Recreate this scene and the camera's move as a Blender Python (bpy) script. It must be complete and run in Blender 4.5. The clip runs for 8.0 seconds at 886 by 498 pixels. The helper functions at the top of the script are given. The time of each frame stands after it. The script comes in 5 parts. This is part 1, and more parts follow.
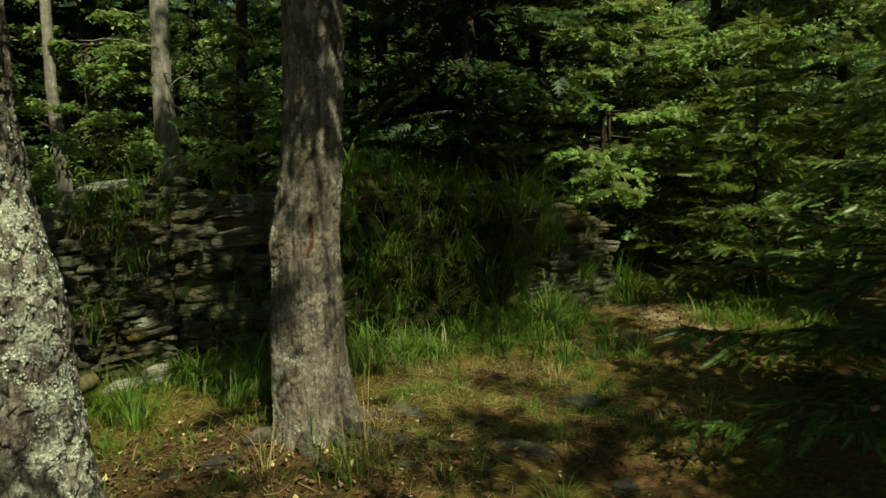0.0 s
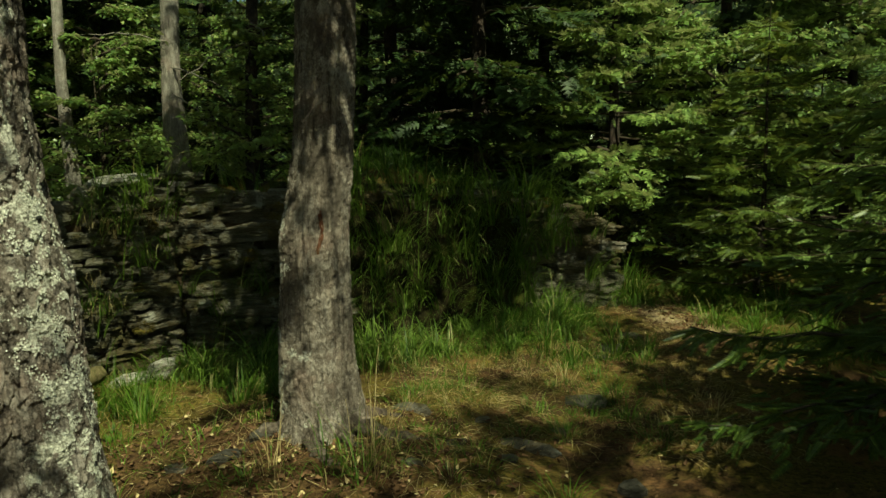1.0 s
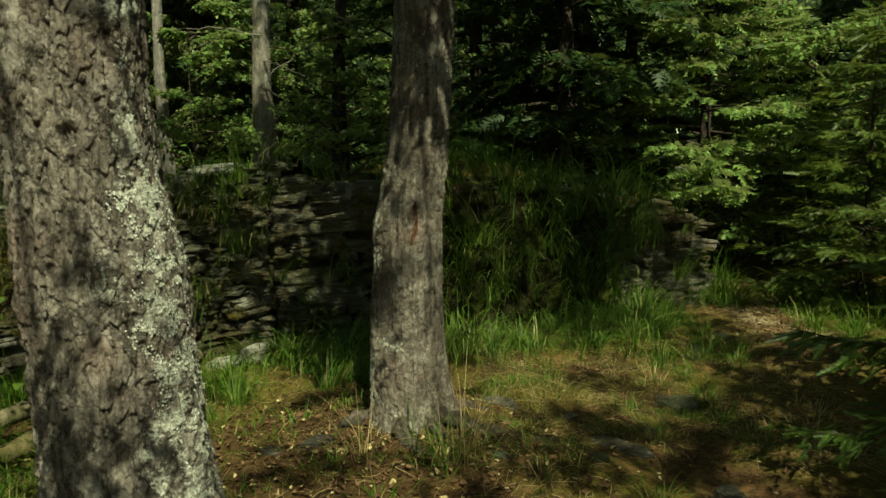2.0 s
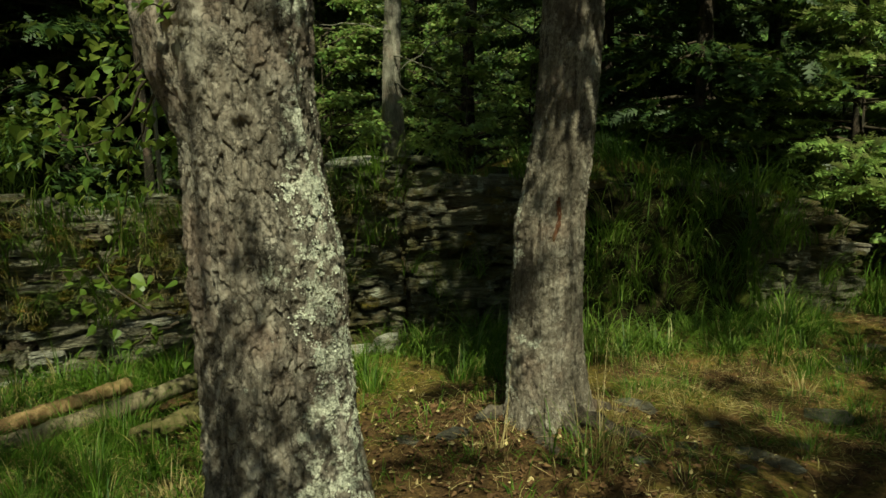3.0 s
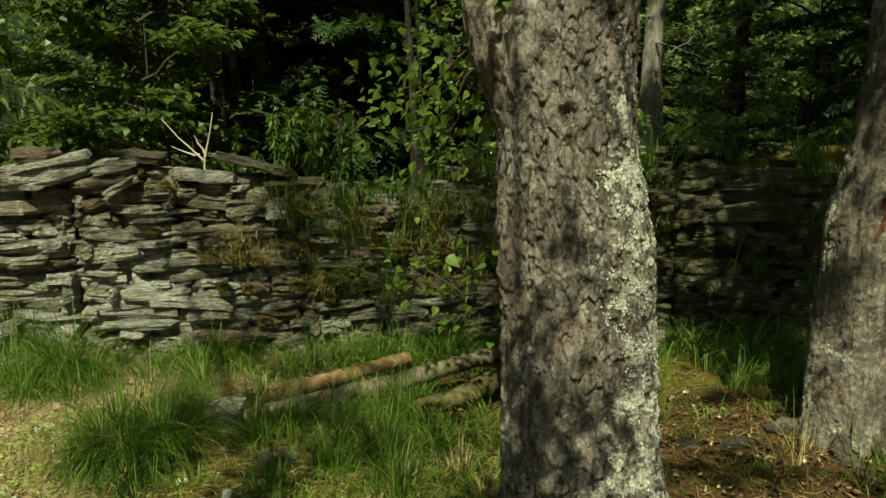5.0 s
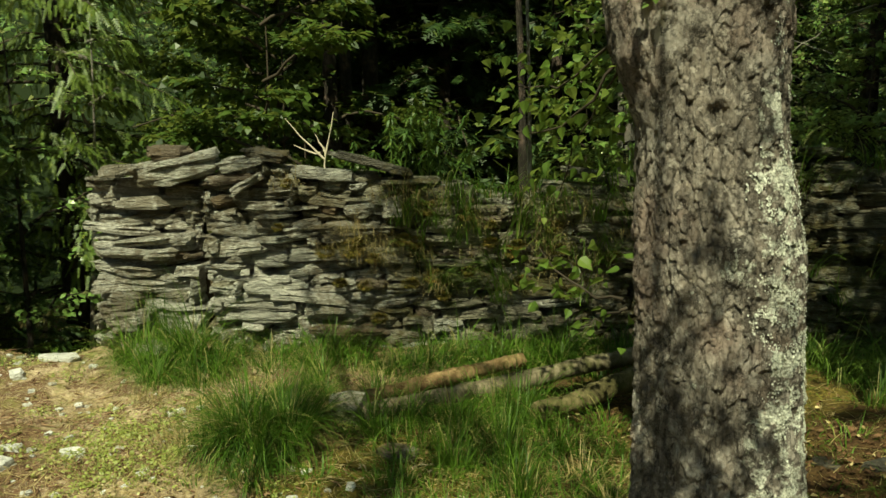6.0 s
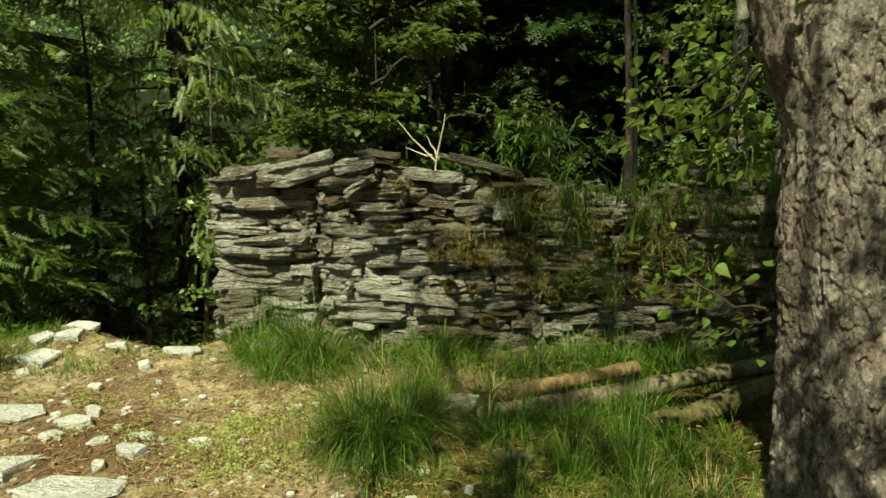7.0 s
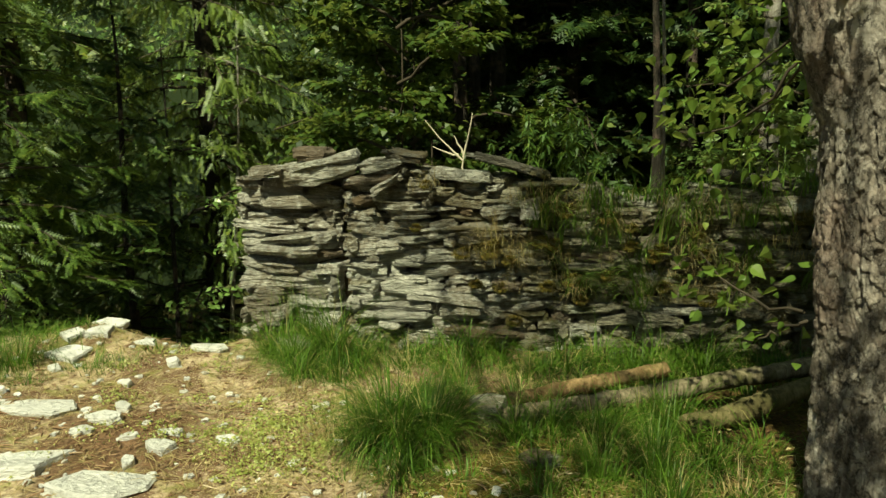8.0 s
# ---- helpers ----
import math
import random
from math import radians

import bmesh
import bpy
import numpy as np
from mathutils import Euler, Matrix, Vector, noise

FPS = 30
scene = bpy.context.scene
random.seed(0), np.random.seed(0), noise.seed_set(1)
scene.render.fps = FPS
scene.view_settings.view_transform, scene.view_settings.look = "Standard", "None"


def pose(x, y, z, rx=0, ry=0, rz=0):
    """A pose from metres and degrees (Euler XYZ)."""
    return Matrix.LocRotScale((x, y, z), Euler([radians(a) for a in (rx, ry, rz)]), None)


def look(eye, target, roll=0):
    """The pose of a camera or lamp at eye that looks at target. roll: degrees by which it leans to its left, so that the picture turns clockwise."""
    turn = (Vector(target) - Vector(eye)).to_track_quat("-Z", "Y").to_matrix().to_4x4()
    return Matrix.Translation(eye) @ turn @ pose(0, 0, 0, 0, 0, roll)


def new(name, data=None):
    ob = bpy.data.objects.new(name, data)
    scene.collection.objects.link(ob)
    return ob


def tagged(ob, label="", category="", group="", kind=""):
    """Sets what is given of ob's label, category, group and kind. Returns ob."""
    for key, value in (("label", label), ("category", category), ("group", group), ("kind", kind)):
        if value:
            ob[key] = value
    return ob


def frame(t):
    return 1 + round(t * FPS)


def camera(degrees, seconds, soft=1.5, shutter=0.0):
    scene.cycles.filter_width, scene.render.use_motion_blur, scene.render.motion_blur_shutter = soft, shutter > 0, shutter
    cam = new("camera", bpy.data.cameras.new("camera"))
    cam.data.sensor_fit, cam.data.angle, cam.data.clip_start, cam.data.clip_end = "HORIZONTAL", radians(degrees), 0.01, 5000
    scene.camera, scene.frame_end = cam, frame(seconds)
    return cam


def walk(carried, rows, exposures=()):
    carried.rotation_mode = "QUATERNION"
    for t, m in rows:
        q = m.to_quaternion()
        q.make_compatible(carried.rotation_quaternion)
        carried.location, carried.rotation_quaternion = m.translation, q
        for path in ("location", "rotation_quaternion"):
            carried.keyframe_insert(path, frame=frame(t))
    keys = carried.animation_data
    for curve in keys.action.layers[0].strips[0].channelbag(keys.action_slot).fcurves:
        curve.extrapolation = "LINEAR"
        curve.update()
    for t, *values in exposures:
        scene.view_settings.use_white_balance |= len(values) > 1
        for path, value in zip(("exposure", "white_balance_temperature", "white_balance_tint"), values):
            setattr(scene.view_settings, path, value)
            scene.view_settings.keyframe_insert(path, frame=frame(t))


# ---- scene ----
cam = camera(61.3, 8.0)
PATH = [
    (0, (0.14, 0.131, 1.547), (0.061, 2.106, 1.241), -1.2),
    (0.5, (0.134, 0.133, 1.544), (0.054, 2.108, 1.238), -0.8),
    (1, (0.115, 0.133, 1.54), (0.025, 2.107, 1.233), -0.4),
    (2.5, (-0.048, 0.14, 1.534), (-0.48, 2.064, 1.198), -0.1),
    (3, (-0.119, 0.133, 1.537), (-0.692, 2.018, 1.197), 0.1),
    (3.5, (-0.181, 0.112, 1.54), (-0.898, 1.948, 1.202), 0.1),
    (4, (-0.259, 0.083, 1.533), (-1.129, 1.85, 1.188), 0.1),
    (4.5, (-0.322, 0.057, 1.525), (-1.318, 1.754, 1.169), 0.0),
    (6, (-0.498, -0.029, 1.523), (-1.803, 1.443, 1.16), -0.2),
    (6.5, (-0.556, -0.071, 1.526), (-1.945, 1.322, 1.165), -0.3),
    (7, (-0.611, -0.107, 1.525), (-2.084, 1.198, 1.168), -0.6),
    (7.5, (-0.636, -0.123, 1.523), (-2.172, 1.108, 1.167), -0.9),
    (8, (-0.635, -0.114, 1.521), (-2.148, 1.144, 1.164), -0.6),
]
walk(cam, [(t, look(eye, target, roll)) for t, eye, target, roll in PATH], [(0.0, 0.20, 7450, -18.0), (3.0, 0.15, 7400, -18.0), (8.0, 0.58, 7450, -15.5)])

# ---- world, sun ----
SUN_TO = Vector((0.40, -0.88, 1.28)).normalized()
sun_data = bpy.data.lights.new("sun", "SUN")
sun_data.energy, sun_data.angle, sun_data.color = 5.0, radians(0.53), (1.0, 0.93, 0.80)
sun = new("sun", sun_data)
sun.matrix_world = look((0, 0, 30), Vector((0, 0, 30)) - SUN_TO)
world = bpy.data.worlds.new("sky")
scene.world = world
world.use_nodes = True
wn = world.node_tree
sky = wn.nodes.new("ShaderNodeTexSky")
sky.sky_type, sky.sun_disc = "NISHITA", False
sky.sun_elevation = math.asin(SUN_TO.z)
sky.sun_rotation = math.atan2(SUN_TO.x, SUN_TO.y)
wn.nodes["Background"].inputs["Strength"].default_value = 0.057
wn.links.new(sky.outputs[0], wn.nodes["Background"].inputs["Color"])

rng = np.random.default_rng(7)


def reseed(k):
    """A fresh random stream, so that one thing's changes leave the others as they are."""
    global rng
    rng = np.random.default_rng(k)


# ---- materials ----
class Mat:
    """A small builder for node materials."""

    def __init__(self, name):
        self.m = bpy.data.materials.new(name)
        self.m.use_nodes = True
        self.t = self.m.node_tree
        self.b = self.t.nodes["Principled BSDF"]
        self.out = self.t.nodes["Material Output"]
        self.obj = self.t.nodes.new("ShaderNodeTexCoord").outputs["Object"]
        self.geo = self.t.nodes.new("ShaderNodeNewGeometry")
        self.info = self.t.nodes.new("ShaderNodeObjectInfo")

    def link(self, a, b):
        self.t.links.new(a, b)

    def put(self, socket, v):
        if isinstance(v, (int, float, tuple)):
            socket.default_value = (*v, 1.0) if isinstance(v, tuple) and len(v) == 3 and socket.type == "RGBA" else v
        else:
            self.link(v, socket)

    def scaled(self, vec, s):
        n = self.t.nodes.new("ShaderNodeMapping")
        self.link(vec, n.inputs["Vector"])
        n.inputs["Scale"].default_value = s
        return n.outputs[0]

    def noise(self, scale, detail=4.0, rough=0.6, stretch=None, vec=None, warp=0.0):
        n = self.t.nodes.new("ShaderNodeTexNoise")
        vec = self.obj if vec is None else vec
        self.link(self.scaled(vec, stretch) if stretch else vec, n.inputs["Vector"])
        n.inputs["Scale"].default_value, n.inputs["Detail"].default_value = scale, detail
        n.inputs["Roughness"].default_value, n.inputs["Distortion"].default_value = rough, warp
        return n.outputs["Fac"]

    def cells(self, scale, feature="F1", stretch=None, vec=None):
        n = self.t.nodes.new("ShaderNodeTexVoronoi")
        n.feature = feature
        vec = self.obj if vec is None else vec
        self.link(self.scaled(vec, stretch) if stretch else vec, n.inputs["Vector"])
        n.inputs["Scale"].default_value = scale
        return n.outputs["Distance"]

    def ramp(self, fac, lo, hi, a=0.0, b=1.0):
        n = self.t.nodes.new("ShaderNodeMapRange")
        n.interpolation_type = "SMOOTHSTEP"
        self.link(fac, n.inputs["Value"])
        for key, v in (("From Min", lo), ("From Max", hi), ("To Min", a), ("To Max", b)):
            n.inputs[key].default_value = v
        return n.outputs["Result"]

    def mix(self, fac, a, b, mode="MIX"):
        n = self.t.nodes.new("ShaderNodeMix")
        n.data_type, n.blend_type = "RGBA", mode
        self.put(n.inputs[0], fac), self.put(n.inputs[6], a), self.put(n.inputs[7], b)
        return n.outputs[2]

    def calc(self, op, a, b=0.0):
        n = self.t.nodes.new("ShaderNodeMath")
        n.operation = op
        self.put(n.inputs[0], a), self.put(n.inputs[1], b)
        return n.outputs[0]

    def axis(self, i):
        n = self.t.nodes.new("ShaderNodeSeparateXYZ")
        self.link(self.geo.outputs["Position"], n.inputs[0])
        return n.outputs[i]

    def done(self, colour, rough=0.9, height=None, bump=0.3, dist=0.01, spec=0.25):
        self.put(self.b.inputs["Base Color"], colour)
        self.put(self.b.inputs["Roughness"], rough)
        self.b.inputs["Specular IOR Level"].default_value = spec
        if height is not None:
            n = self.t.nodes.new("ShaderNodeBump")
            n.inputs["Strength"].default_value, n.inputs["Distance"].default_value = bump, dist
            self.link(height, n.inputs["Height"])
            self.link(n.outputs[0], self.b.inputs["Normal"])
        return self.m

    def leafy(self, colour, through_colour, share=0.35, rough=0.5, spec=0.35):
        """Leaf: reflects and lets light through."""
        self.done(colour, rough, spec=spec)
        tr = self.t.nodes.new("ShaderNodeBsdfTranslucent")
        self.put(tr.inputs["Color"], through_colour)
        mx = self.t.nodes.new("ShaderNodeMixShader")
        mx.inputs[0].default_value = share
        self.link(self.b.outputs[0], mx.inputs[1]), self.link(tr.outputs[0], mx.inputs[2])
        self.link(mx.outputs[0], self.out.inputs["Surface"])
        return self.m


def leaf_material(name, dark, light, yellow, rough=0.45, share=0.35):
    m = Mat(name)
    isl = m.geo.outputs["Random Per Island"]
    c = m.mix(isl, dark, light)
    c = m.mix(m.ramp(m.noise(0.6, 2.0), 0.4, 0.7, 0.0, 0.6), c, light)
    c = m.mix(m.ramp(isl, 0.9, 1.0, 0.0, 0.7), c, yellow)
    t = m.mix(0.5, c, tuple(min(1, 2.2 * v) for v in yellow))
    return m.leafy(c, t, share, rough, 0.5)


def ground_material():
    m = Mat("forest_floor")
    n1, n2, n3 = m.noise(0.9, 5.0), m.noise(5.0, 6.0, 0.7), m.noise(38.0, 5.0, 0.75, warp=0.6)
    fine = m.noise(130.0, 3.0, 0.7)
    litter = m.mix(m.ramp(n3, 0.35, 0.68), (0.034, 0.018, 0.009), (0.125, 0.070, 0.033))
    litter = m.mix(m.ramp(fine, 0.58, 0.75, 0, 0.5), litter, (0.32, 0.21, 0.11))
    moss = m.mix(m.ramp(n3, 0.3, 0.7), (0.042, 0.036, 0.009), (0.22, 0.165, 0.040))
    c = m.mix(m.ramp(m.calc("ADD", m.calc("MULTIPLY", n1, 0.6), m.calc("MULTIPLY", n2, 0.4)), 0.42, 0.56), litter, moss)
    heap = m.t.nodes.new("ShaderNodeVectorMath")
    heap.operation = "DISTANCE"
    m.link(m.geo.outputs["Position"], heap.inputs[0])
    heap.inputs[1].default_value = (-0.9, 3.3, 0.05)
    spread = m.calc("ADD", heap.outputs["Value"], m.calc("MULTIPLY", m.calc("SUBTRACT", n2, 0.5), 1.6))
    c = m.mix(m.ramp(spread, 1.1, 0.5, 0.0, 0.85), c, litter)
    earth = m.mix(m.ramp(n3, 0.3, 0.7), (0.22, 0.14, 0.08), (0.66, 0.52, 0.34))
    earth = m.mix(m.ramp(m.noise(1.7, 5.0, 0.7), 0.44, 0.53, 0, 0.92), earth, m.mix(n3, (0.050, 0.026, 0.014), (0.20, 0.10, 0.055)))
    earth = m.mix(m.ramp(fine, 0.54, 0.66, 0, 0.8), earth, (0.76, 0.66, 0.45))
    earth = m.mix(m.ramp(n2, 0.50, 0.64, 0, 0.7), earth, (0.26, 0.26, 0.075))
    gully = m.t.nodes.new("ShaderNodeVectorMath")
    gully.operation = "DISTANCE"
    m.link(m.geo.outputs["Position"], gully.inputs[0])
    gully.inputs[1].default_value = (-4.25, 0.82, 0.0)
    worn = m.calc("ADD", gully.outputs["Value"], m.calc("MULTIPLY", m.calc("SUBTRACT", n2, 0.5), 1.5))
    earth = m.mix(m.ramp(worn, 0.62, 0.30, 0.0, 0.9), earth, m.mix(m.ramp(n3, 0.35, 0.7), (0.055, 0.030, 0.017), (0.27, 0.155, 0.085)))
    trod = m.calc("ADD", m.axis(0), m.calc("MULTIPLY", m.calc("SUBTRACT", n1, 0.5), 2.2))
    near = m.calc("MULTIPLY", m.ramp(trod, -2.6, -3.6), m.ramp(m.axis(0), -9.0, -7.0))
    near = m.calc("MULTIPLY", near, m.ramp(m.axis(1), 3.6, 2.4))
    c = m.mix(near, c, earth)
    rusty = m.ramp(m.noise(3.4, 5.0, 0.7), 0.52, 0.62, 0.0, 0.75)
    c = m.mix(m.calc("MULTIPLY", rusty, m.calc("MULTIPLY", m.ramp(m.axis(0), -0.6, 0.2), m.ramp(m.axis(1), 2.6, 3.2))), c, m.mix(n3, (0.10, 0.045, 0.018), (0.34, 0.19, 0.085)))
    trail = m.calc("MULTIPLY", m.calc("MULTIPLY", m.ramp(m.axis(0), 1.45, 1.7), m.ramp(m.axis(0), 2.3, 2.0)), m.calc("MULTIPLY", m.ramp(m.axis(1), 5.3, 6.0), m.ramp(m.axis(1), 7.2, 6.7)))
    c = m.mix(m.calc("MULTIPLY", trail, m.ramp(n2, 0.3, 0.6)), c, earth)
    h = m.calc("ADD", m.calc("MULTIPLY", n3, 0.7), m.calc("MULTIPLY", fine, 0.35))
    # From 11 m out the floor turns near black: woodland shade painted into its colour.
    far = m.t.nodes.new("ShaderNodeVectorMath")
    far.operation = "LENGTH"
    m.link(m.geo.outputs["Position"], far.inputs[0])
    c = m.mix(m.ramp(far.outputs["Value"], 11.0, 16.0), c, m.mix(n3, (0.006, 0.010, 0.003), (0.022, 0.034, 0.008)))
    return m.done(c, 0.95, h, 0.9, 0.018, 0.15)


def stone_material(name, base, pale, moss_amount=0.62, rust=0.0, relief=0.029):
    m = Mat(name)
    rnd = m.info.outputs["Random"]
    isl = m.geo.outputs["Random Per Island"]
    pos = m.geo.outputs["Position"]
    lay = m.noise(9.0, 7.0, 0.75, (0.5, 0.5, 4.5), pos, 0.9)
    grain = m.noise(60.0, 5.0, 0.7, (1, 1, 2.5), pos)
    blot = m.noise(7.0, 5.0, 0.65, None, pos)
    c = m.mix(m.ramp(lay, 0.36, 0.62), tuple(0.8 * v for v in base), pale)
    clean = moss_amount > 0.7
    c = m.mix(m.ramp(rnd, 0.0, 1.0, 0.0, 0.4), c, tuple((0.9 if clean else 0.6) * v for v in base))
    c = m.mix(m.ramp(isl, 0.6, 1.0, 0.0, 0.35), c, (0.26, 0.20, 0.13))
    c = m.mix(m.ramp(grain, 0.55, 0.75, 0.0, 0.5), c, tuple(1.25 * v for v in pale))
    c = m.mix(m.ramp(blot, 0.58, 0.68, 0.0, 0.75), c, (0.78, 0.77, 0.70) if clean else (0.52, 0.52, 0.44))
    c = m.mix(m.ramp(m.noise(16.0, 4.0, 0.7, None, pos), 0.60, 0.70, 0.0, 0.6), c, tuple((0.6 if clean else 0.45) * v for v in base))
    c = m.mix(m.ramp(m.noise(3.0, 5.0, 0.7, None, pos), moss_amount, moss_amount + 0.1, 0.0, 0.85), c, (0.075, 0.085, 0.02))
    soil = m.calc("ADD", m.calc("MULTIPLY", m.noise(1.5, 4.0, 0.6, None, pos), 0.6), m.calc("MULTIPLY", m.noise(24.0, 5.0, 0.7, None, pos), 0.4))
    c = m.mix(m.ramp(soil, 0.49, 0.58, 0.0, 0.62 if moss_amount < 0.7 else 0.0), c, (0.15, 0.108, 0.052))
    if rust:
        c = m.mix(rust, c, (0.30, 0.15, 0.07))
    h = m.calc("ADD", m.calc("MULTIPLY", lay, 0.9), m.calc("MULTIPLY", grain, 0.4))
    chip = m.cells(34.0, "F1", (1, 1, 2.6), pos)
    h = m.calc("ADD", h, m.calc("MULTIPLY", m.noise(20.0, 7.0, 0.78, (1, 1, 2.2), pos, 1.2), 2.0))
    h = m.calc("ADD", h, m.calc("MULTIPLY", chip, 0.9))
    return m.done(c, 0.85, h, 1.0, relief, 0.25)


def core_material(name, deep, dry):
    m = Mat(name)
    n = m.noise(14.0, 6.0, 0.75)
    c = m.mix(m.ramp(n, 0.35, 0.65), deep, dry)
    c = m.mix(m.ramp(m.noise(4.0, 5.0), 0.52, 0.62, 0, 0.8), c, (0.055, 0.065, 0.012))
    return m.done(c, 0.95, n, 1.0, 0.05, 0.1)


def bark_material(name, dark, mid, pale, lichen, lichen_side, scale=1.0, axis=(0, 0, 0), net=0.35, tall=0.62, blotch=0.6):
    """Flaking bark: upright fissures, small loose plates with cracked edges, and lichen towards one side."""
    m = Mat(name)
    w = m.t.nodes.new("ShaderNodeTexNoise")
    m.link(m.obj, w.inputs["Vector"])
    w.inputs["Scale"].default_value, w.inputs["Detail"].default_value = 26.0 * scale, 6.0
    w.inputs["Roughness"].default_value = 0.7
    off = m.t.nodes.new("ShaderNodeVectorMath")
    off.operation = "MULTIPLY_ADD"
    m.link(w.outputs["Color"], off.inputs[0])
    off.inputs[1].default_value = (0.085 / scale,) * 3
    m.link(m.obj, off.inputs[2])
    warped = off.outputs[0]

    def plates(size, stretch):
        n = m.t.nodes.new("ShaderNodeTexVoronoi")
        vec = m.scaled(warped, stretch)
        m.link(vec, n.inputs["Vector"])
        n.inputs["Scale"].default_value = size
        g = m.t.nodes.new("ShaderNodeSeparateXYZ")
        m.link(n.outputs["Color"], g.inputs[0])
        d = m.t.nodes.new("ShaderNodeVectorMath")
        d.operation = "SUBTRACT"
        m.link(n.outputs["Position"], d.inputs[0]), m.link(vec, d.inputs[1])
        s = m.t.nodes.new("ShaderNodeSeparateXYZ")
        m.link(d.outputs[0], s.inputs[0])
        lift = m.ramp(s.outputs[2], -0.5 / size, 0.6 / size)
        return g.outputs[0], lift, m.cells(size, "DISTANCE_TO_EDGE", stretch, warped)

    big, big_lift, big_edge = plates(30.0 * scale, (1, 1, tall))
    small, small_lift, small_edge = plates(80.0 * scale, (1, 1, min(1.0, 1.3 * tall)))
    streak = m.noise(34.0 * scale, 8.0, 0.62, (1, 1, 0.13), warp=0.2)
    flake = m.noise(55.0 * scale, 7.0, 0.74, (1, 1, 0.8))
    grain = m.noise(180.0 * scale, 4.0, 0.7, (1, 1, 0.6))
    scaly = m.ramp(m.noise(4.5, 4.0, 0.6, (1, 1, 0.3)), 0.40, 0.62)
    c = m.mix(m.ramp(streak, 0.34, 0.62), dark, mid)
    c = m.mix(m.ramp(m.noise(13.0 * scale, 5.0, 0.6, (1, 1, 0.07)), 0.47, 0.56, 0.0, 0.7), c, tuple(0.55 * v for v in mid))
    c = m.mix(m.calc("MULTIPLY", m.ramp(big, 0.3, 1.0, 0.0, 0.6), scaly), c, pale)
    c = m.mix(m.ramp(small, 0.6, 1.0, 0.0, 0.28), c, pale)
    c = m.mix(m.ramp(flake, 0.52, 0.72, 0, 0.4), c, pale)
    c = m.mix(m.ramp(small, 0.25, 0.0, 0.0, 0.25), c, dark)
    c = m.mix(m.ramp(m.noise(2.6, 4.0), 0.50, 0.64, 0, 0.45), c, (0.32, 0.215, 0.175))
    c = m.mix(m.ramp(m.noise(9.0, 6.0, 0.65, (1, 1, 0.45)), 0.48, 0.60, 0, blotch), c, tuple(0.9 * v for v in dark))
    crack = m.calc("MULTIPLY", m.ramp(big_edge, 0.015, 0.085, 1.0, 0.0), m.ramp(flake, 0.66, 0.50, 0.0, 1.0))
    crack = m.calc("MULTIPLY", crack, m.calc("ADD", m.calc("MULTIPLY", scaly, 0.6), 0.4))
    fine = m.calc("MULTIPLY", m.ramp(small_edge, 0.0, 0.08, 1.0, 0.0), m.ramp(m.noise(11.0 * scale, 4.0), 0.46, 0.60))
    wide_edge = m.cells(15.0 * scale, "DISTANCE_TO_EDGE", (1, 1, 0.45), warped)
    wide = m.calc("MULTIPLY", m.ramp(wide_edge, 0.01, 0.07, 1.0, 0.0), m.ramp(flake, 0.70, 0.50, 0.0, 1.0))
    broken = m.ramp(m.noise(13.0 * scale, 5.0, 0.7), 0.44, 0.58)
    crack = m.calc("MULTIPLY", m.calc("MULTIPLY", m.calc("MAXIMUM", crack, wide), broken), net)
    furrow = m.ramp(streak, 0.42, 0.32)
    pit = m.calc("MAXIMUM", m.calc("MAXIMUM", crack, m.calc("MULTIPLY", fine, 0.7)), m.calc("MULTIPLY", furrow, 0.7))
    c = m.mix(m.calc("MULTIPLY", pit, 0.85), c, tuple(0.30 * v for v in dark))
    if lichen:
        n = m.t.nodes.new("ShaderNodeVectorMath")
        n.operation = "DOT_PRODUCT"
        gap = m.t.nodes.new("ShaderNodeVectorMath")
        gap.operation = "SUBTRACT"
        m.link(m.obj, gap.inputs[0])
        gap.inputs[1].default_value = axis
        m.link(gap.outputs[0], n.inputs[0])
        n.inputs[1].default_value = lichen_side
        spots = m.calc("ADD", m.noise(7.0, 9.0, 0.72), m.calc("MULTIPLY", m.calc("MINIMUM", n.outputs["Value"], 0.27), 0.75))
        crust = m.ramp(m.noise(110.0, 4.0, 0.7), 0.38, 0.60)
        c = m.mix(m.ramp(spots, 0.725, 0.75, 0, lichen), c, m.mix(crust, (0.26, 0.26, 0.20), (0.82, 0.81, 0.70)))
    h = m.calc("ADD", m.calc("MULTIPLY", m.calc("MULTIPLY", big, scaly), 0.55), m.calc("MULTIPLY", small, 0.28))
    h = m.calc("ADD", h, m.calc("ADD", m.calc("MULTIPLY", big_lift, 0.7 * min(1.0, 2 * net)), m.calc("MULTIPLY", small_lift, 0.25)))
    h = m.calc("ADD", h, m.calc("MULTIPLY", m.ramp(streak, 0.3, 0.66), 0.5))
    h = m.calc("ADD", h, m.calc("MULTIPLY", flake, 0.5))
    h = m.calc("SUBTRACT", h, m.calc("MULTIPLY", pit, 0.7))
    h = m.calc("ADD", h, m.calc("MULTIPLY", grain, 0.2))
    return m.done(c, 0.92, h, 1.0, 0.011 / scale, 0.2)


